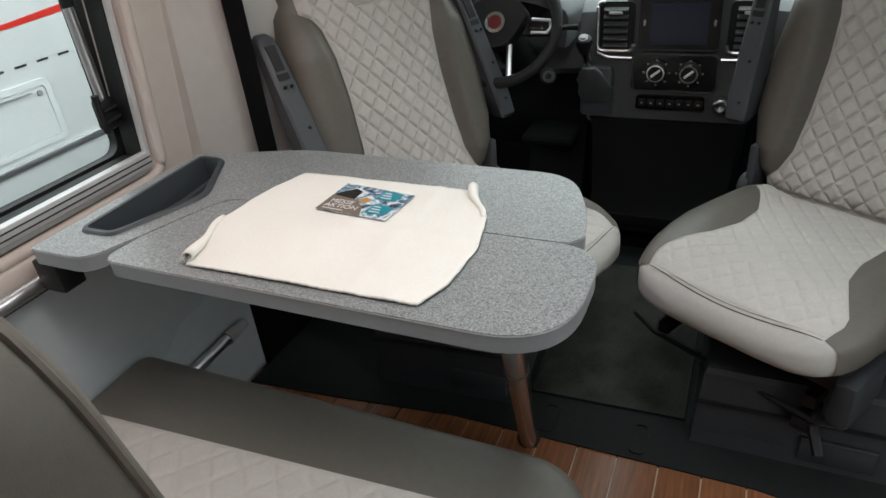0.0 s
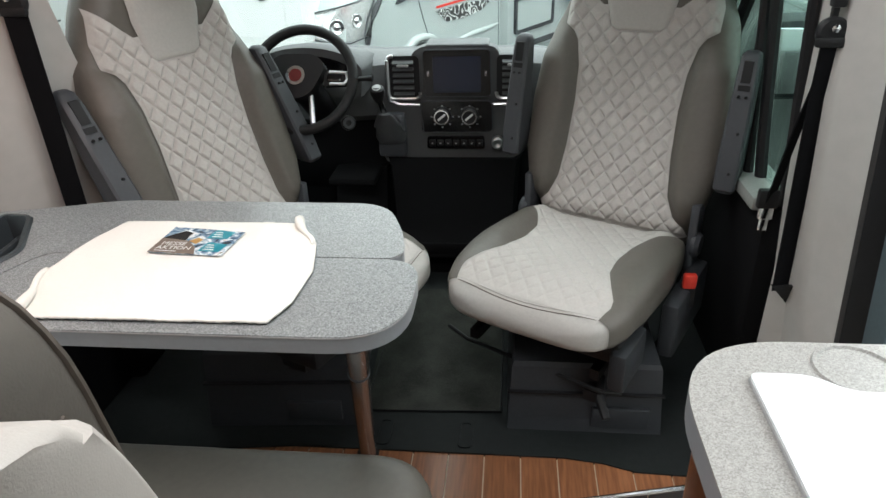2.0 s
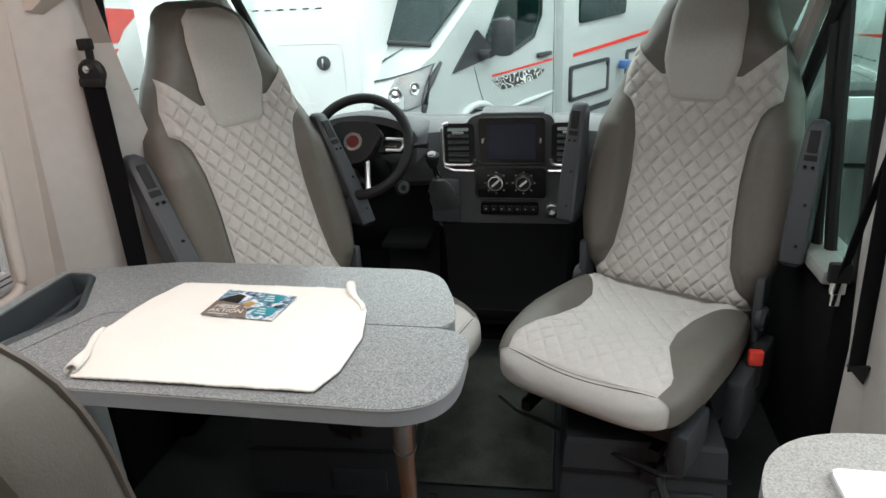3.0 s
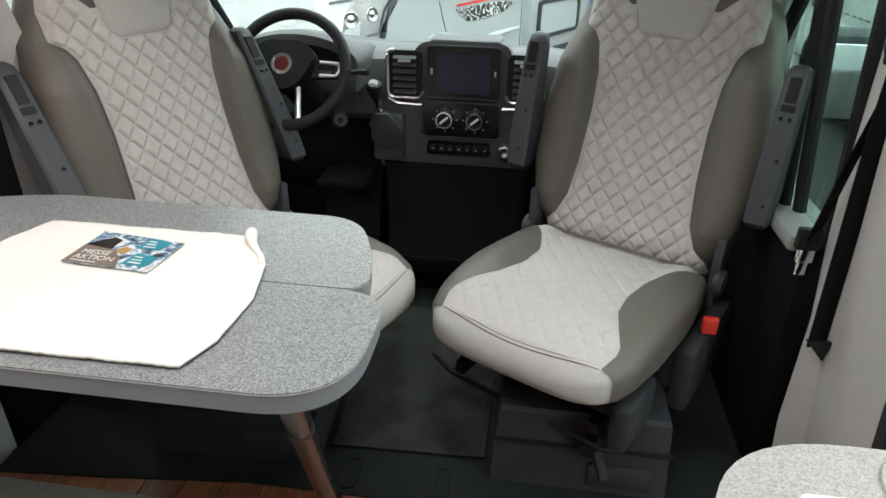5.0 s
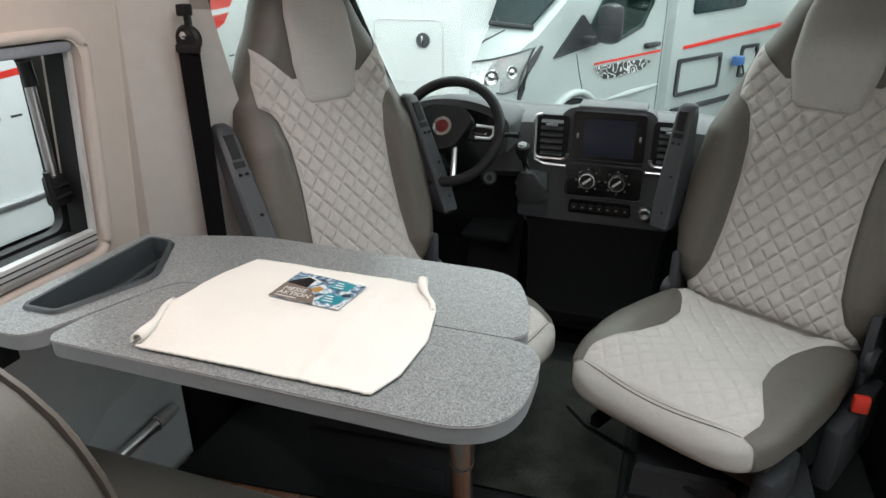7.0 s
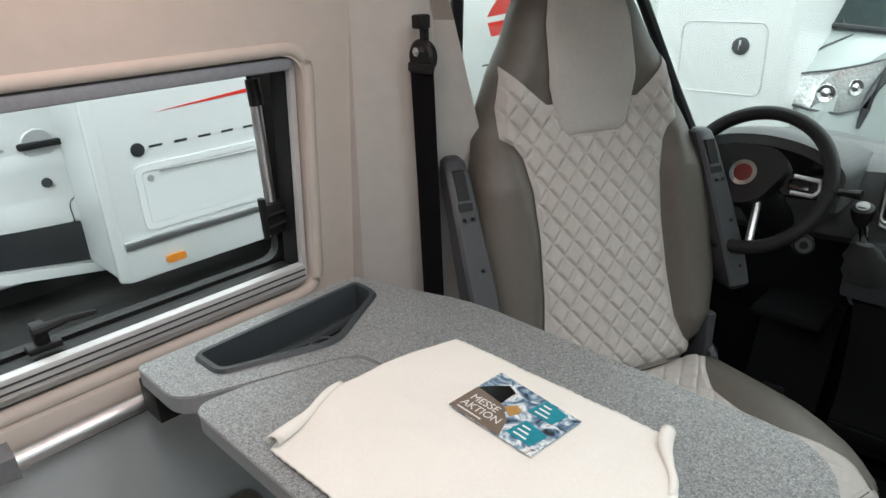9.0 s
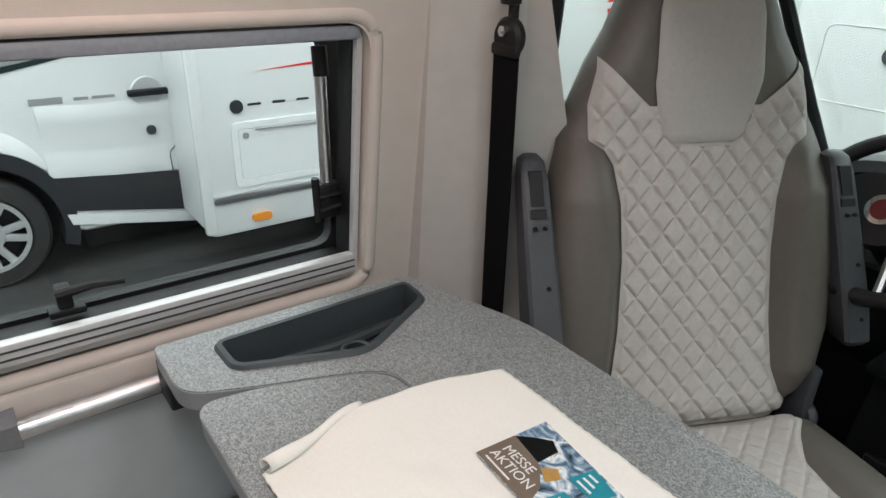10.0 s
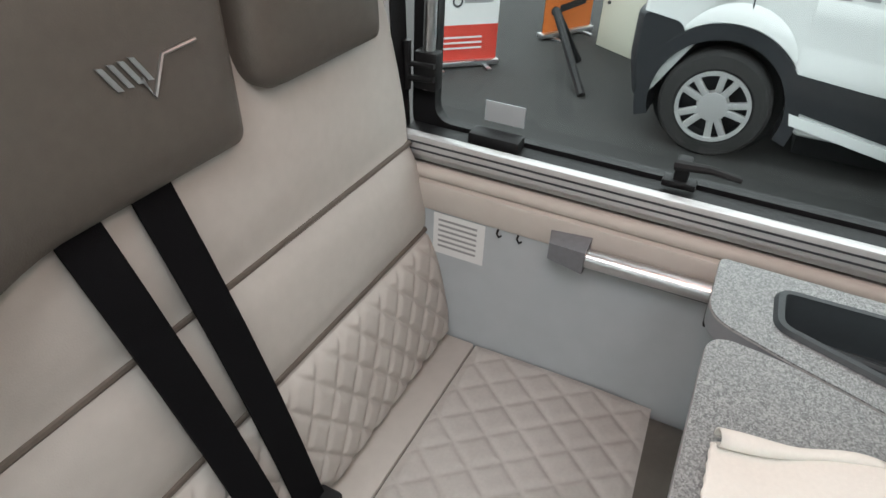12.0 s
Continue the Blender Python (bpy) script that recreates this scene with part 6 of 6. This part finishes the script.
part("door_handle", bx((2.14, -0.05, 0.515), (2.40, 0.0, 0.565), 0.02), DARKPAINT, gm)
part("door_gap", tube([(1.06, 0.001, 0.55), (1.12, 0.001, 0.38), (1.22, 0.001, 0.15), (1.45, 0.001, 0.08)], 0.006, 6), GREYPL, gm)
part("door_gap", tube([(2.50, 0.001, -0.4), (2.50, 0.001, 1.5)], 0.006, 6), GREYPL, gm)
part("door_ledge", tube([(1.50, 0.005, 0.075), (2.0, 0.0, 0.10), (2.48, 0.005, 0.12)], [0.01, 0.03, 0.02], 8), GREYPAINT, gm)
part("contour_decal", prism([(1.32, 0.405), (1.50, 0.285), (1.8, 0.275), (2.15, 0.31), (2.32, 0.375), (2.2, 0.405), (1.8, 0.415)], 0.0, -0.006, "y"), DECAL, gm, "black and white contour decal")
part("red_stripe", joined(prism([(1.34, 0.425), (2.47, 0.455), (2.47, 0.478), (1.34, 0.445)], 0.0, -0.006, "y"), prism([(2.75, 0.46), (6.2, 0.60), (6.2, 0.645), (2.75, 0.495)], -0.10, -0.108, "y")), REDPAINT, gm, "thin red foil stripe")
part("body", bx((2.54, -0.10, -0.45), (7.5, 2.1, 2.2), 0.06), GREYPAINT, gm, "grey body shell")
for s0, s1, z0, z1 in ((2.66, 3.62, -0.02, 0.37), (4.10, 4.55, 0.03, 0.40)):
    ho = rounded([(s0, z0), (s1, z0), (s1, z1), (s0, z1)], 0.05)
    hi = rounded([(s0 + 0.05, z0 + 0.04), (s1 - 0.05, z0 + 0.04), (s1 - 0.05, z1 - 0.04), (s0 + 0.05, z1 - 0.04)], 0.03)
    hf = part("service_hatch", prism(ho, -0.10, -0.125, "y", hi), DARKPAINT, gm, "dark hatch frame")
    part("hatch_door", prism(hi, -0.09, -0.112, "y"), GREYPAINT, hf)
    part("hatch_lock", bx((s1 - 0.10, -0.14, z1 - 0.09), (s1 - 0.05, -0.12, z1 - 0.04), 0.008), BLACK, hf)
part("rear_window", prism(rounded([(2.85, 0.80), (4.0, 0.84), (4.0, 1.35), (2.85, 1.35)], 0.06), -0.10, -0.125, "y"), MIRRORGLASS, gm, "framed dark window")
part("skirt_line", prism([(2.65, -0.14), (6.2, -0.16), (6.2, -0.215), (2.65, -0.20)], -0.10, -0.12, "y"), DARKPAINT, gm)
part("side_marker", bx((2.9, -0.14, -0.30), (3.05, -0.10, -0.24), 0.01), AMBER, gm, "amber side marker")
cable = thing("power_cable", "blue plug with dark cable hanging from the hatch", "cable", at=(-1.1, 4.5, 0), rz=61.3)
part("plug", bx((3.86, -0.22, 0.20), (4.02, -0.12, 0.30), 0.02), mat("blue_plug", (0.03, 0.12, 0.35), 0.4), cable)
part("cord", tube([(4.02, -0.18, 0.22), (4.10, -0.2, 0.05), (4.05, -0.2, -0.35), (4.0, -0.2, -0.745)], 0.012, 6), BLACK, cable)

ev = copy_thing(wm, Matrix.Translation((-0.6, 8.9, 0)) @ pose(0, 0, 0, 0, 0, 180))
tagged(ev, "white motorhome with dark cladding parked beyond the passenger door")


# ---------------------------------------------------------------- stands beside the vehicles
def banner(label, at, rz, wd, ht, field, lower):
    b = thing("roll_up_banner", label, "banner", at=at, rz=rz, group="roll-up banners")
    part("panel", bx((0, -0.004, 0.06), (wd, 0.004, ht)), field, b, smooth=False)
    if lower:
        part("lower_field", bx((0, -0.007, 0.06), (wd, -0.004, 0.36)), lower, b, smooth=False)
        for k in range(3):
            part("text_bar", bx((0.06, -0.010, 0.16 + k * 0.045), (wd - 0.14, -0.007, 0.175 + k * 0.045)), BANNERWHITE, b, smooth=False)
        part("logo_block", bx((0.0, -0.008, 0.46), (0.15, -0.004, 0.60)), BANNERRED, b, smooth=False)
        part("logo_ring", hoop([(0.030, 0.0), (0.045, 0.0), (0.045, 0.006), (0.030, 0.006)], 20, pose(0.27, -0.005, 0.55, 90)), GREYPL, b)
        part("text_bar", bx((0.33, -0.008, 0.535), (wd - 0.06, -0.004, 0.565)), GREYPRINT, b, smooth=False)
    else:
        part("lower_field", prism([(0, 0.06), (wd, 0.06), (wd, 0.50), (0, 0.40)], -0.007, -0.004, "y"), ORANGE, b, "orange lower field", smooth=False)
        part("text_bar", moved(bx((0.0, -0.010, -0.035), (wd - 0.30, -0.007, 0.035)), pose(0.20, 0, 0.27, 0, -9, 0)), DARKPAINT, b, smooth=False)
        part("logo_ring", hoop([(0.030, 0.0), (0.045, 0.0), (0.045, 0.004), (0.030, 0.004)], 20, pose(0.13, -0.006, 0.26, 90)), DARKPAINT, b)
        part("round_patch", lathe([(0.0, 0.0), (0.062, 0.0), (0.06, 0.004), (0.0, 0.004)], 24, pose(wd - 0.17, -0.004, 0.62, 90)), BANNERWHITE, b, "white round patch")
        for k in range(5):
            part("text_bar", bx((0.10, -0.007, 0.72 + k * 0.05), (0.42 - 0.04 * (k % 2), -0.004, 0.735 + k * 0.05)), GREYPRINT, b, smooth=False)
    part("base", bx((-0.02, -0.05, 0.02), (wd + 0.02, 0.05, 0.065), 0.008), STEEL, b)
    for x in (0.1, wd - 0.12):
        part("foot", bx((x, -0.14, 0.0), (x + 0.04, 0.14, 0.022), 0.004), STEEL, b)
    return b


banner("white and red roll-up banner standing on the carpet", (-4.93, -2.53, -0.75), 134, 0.64, 2.0, BANNERWHITE, BANNERRED)
banner("orange and black roll-up banner standing on the carpet", (-6.27, -1.95, -0.75), 151, 0.64, 1.9, mat("dark_photo_print", (0.075, 0.055, 0.042), 0.5, vary=0.7, scale=9), None)
# Two dark bars modelled where a reflection crosses the carpet; no stand is there.
es = thing("display_easel", "two black bars in place of a reflection above the carpet", "easel")
part("leg", tube([(-5.72, -1.68, -0.30), (-5.06, -1.19, -0.74)], 0.035, 8), BLACK, es)
part("leg", tube([(-5.72, -1.68, -0.30), (-5.85, -1.45, -0.74)], 0.035, 8), BLACK, es)
cab_o = thing("info_counter", "cream information counter with a door", "counter", at=(-6.436, -1.449, -0.75), rz=58)
part("body", bx((0.0, 0.0, 0.0), (0.57, 0.50, 0.80), 0.008), CREAMBOX, cab_o)
part("top", bx((-0.30, -0.06, 0.80), (0.80, 0.56, 0.88), 0.01), CREAMBOX, cab_o)
part("door", bx((0.03, -0.012, 0.05), (0.54, 0.0, 0.76), 0.004), CREAMBOX, cab_o)
part("knob", lathe([(0.0, 0.0), (0.016, 0.0), (0.014, 0.02), (0.0, 0.022)], 12, pose(0.10, -0.012, 0.42, 90)), GREYPL, cab_o)

# ---------------------------------------------------------------- floor planks
ex, ey = [p[0] for p in EDGE_LINE[:9]][::-1], [p[1] for p in EDGE_LINE[:9]][::-1]


def edge_y(x):
    return float(np.interp(x, ex, ey)) if x > 0.0905 else -0.60


pitch, gap = 0.0945, 0.0035
k = 0
x = 0.007 - pitch * 10
while x < 0.74:
    a, b = max(x + gap / 2, -0.94), min(x + pitch - gap / 2, 0.738)
    if b - a > 0.01:
        xs = [a + (b - a) * i / 4 for i in range(5)]
        upper = [(q, edge_y(q) + 0.002) for q in xs] + [(b, 0.502), (a, 0.502)]
        part("plank", prism(upper, -0.006, 0.0), WOOD, platform, smooth=False)
        if b > 0.09:
            part("plank", prism([(q, max(edge_y(q), -0.5) - 0.008) for q in xs][::-1] + [(a, -2.19), (b, -2.19)], -0.126, -0.120), WOOD, lower, smooth=False)
    x += pitch
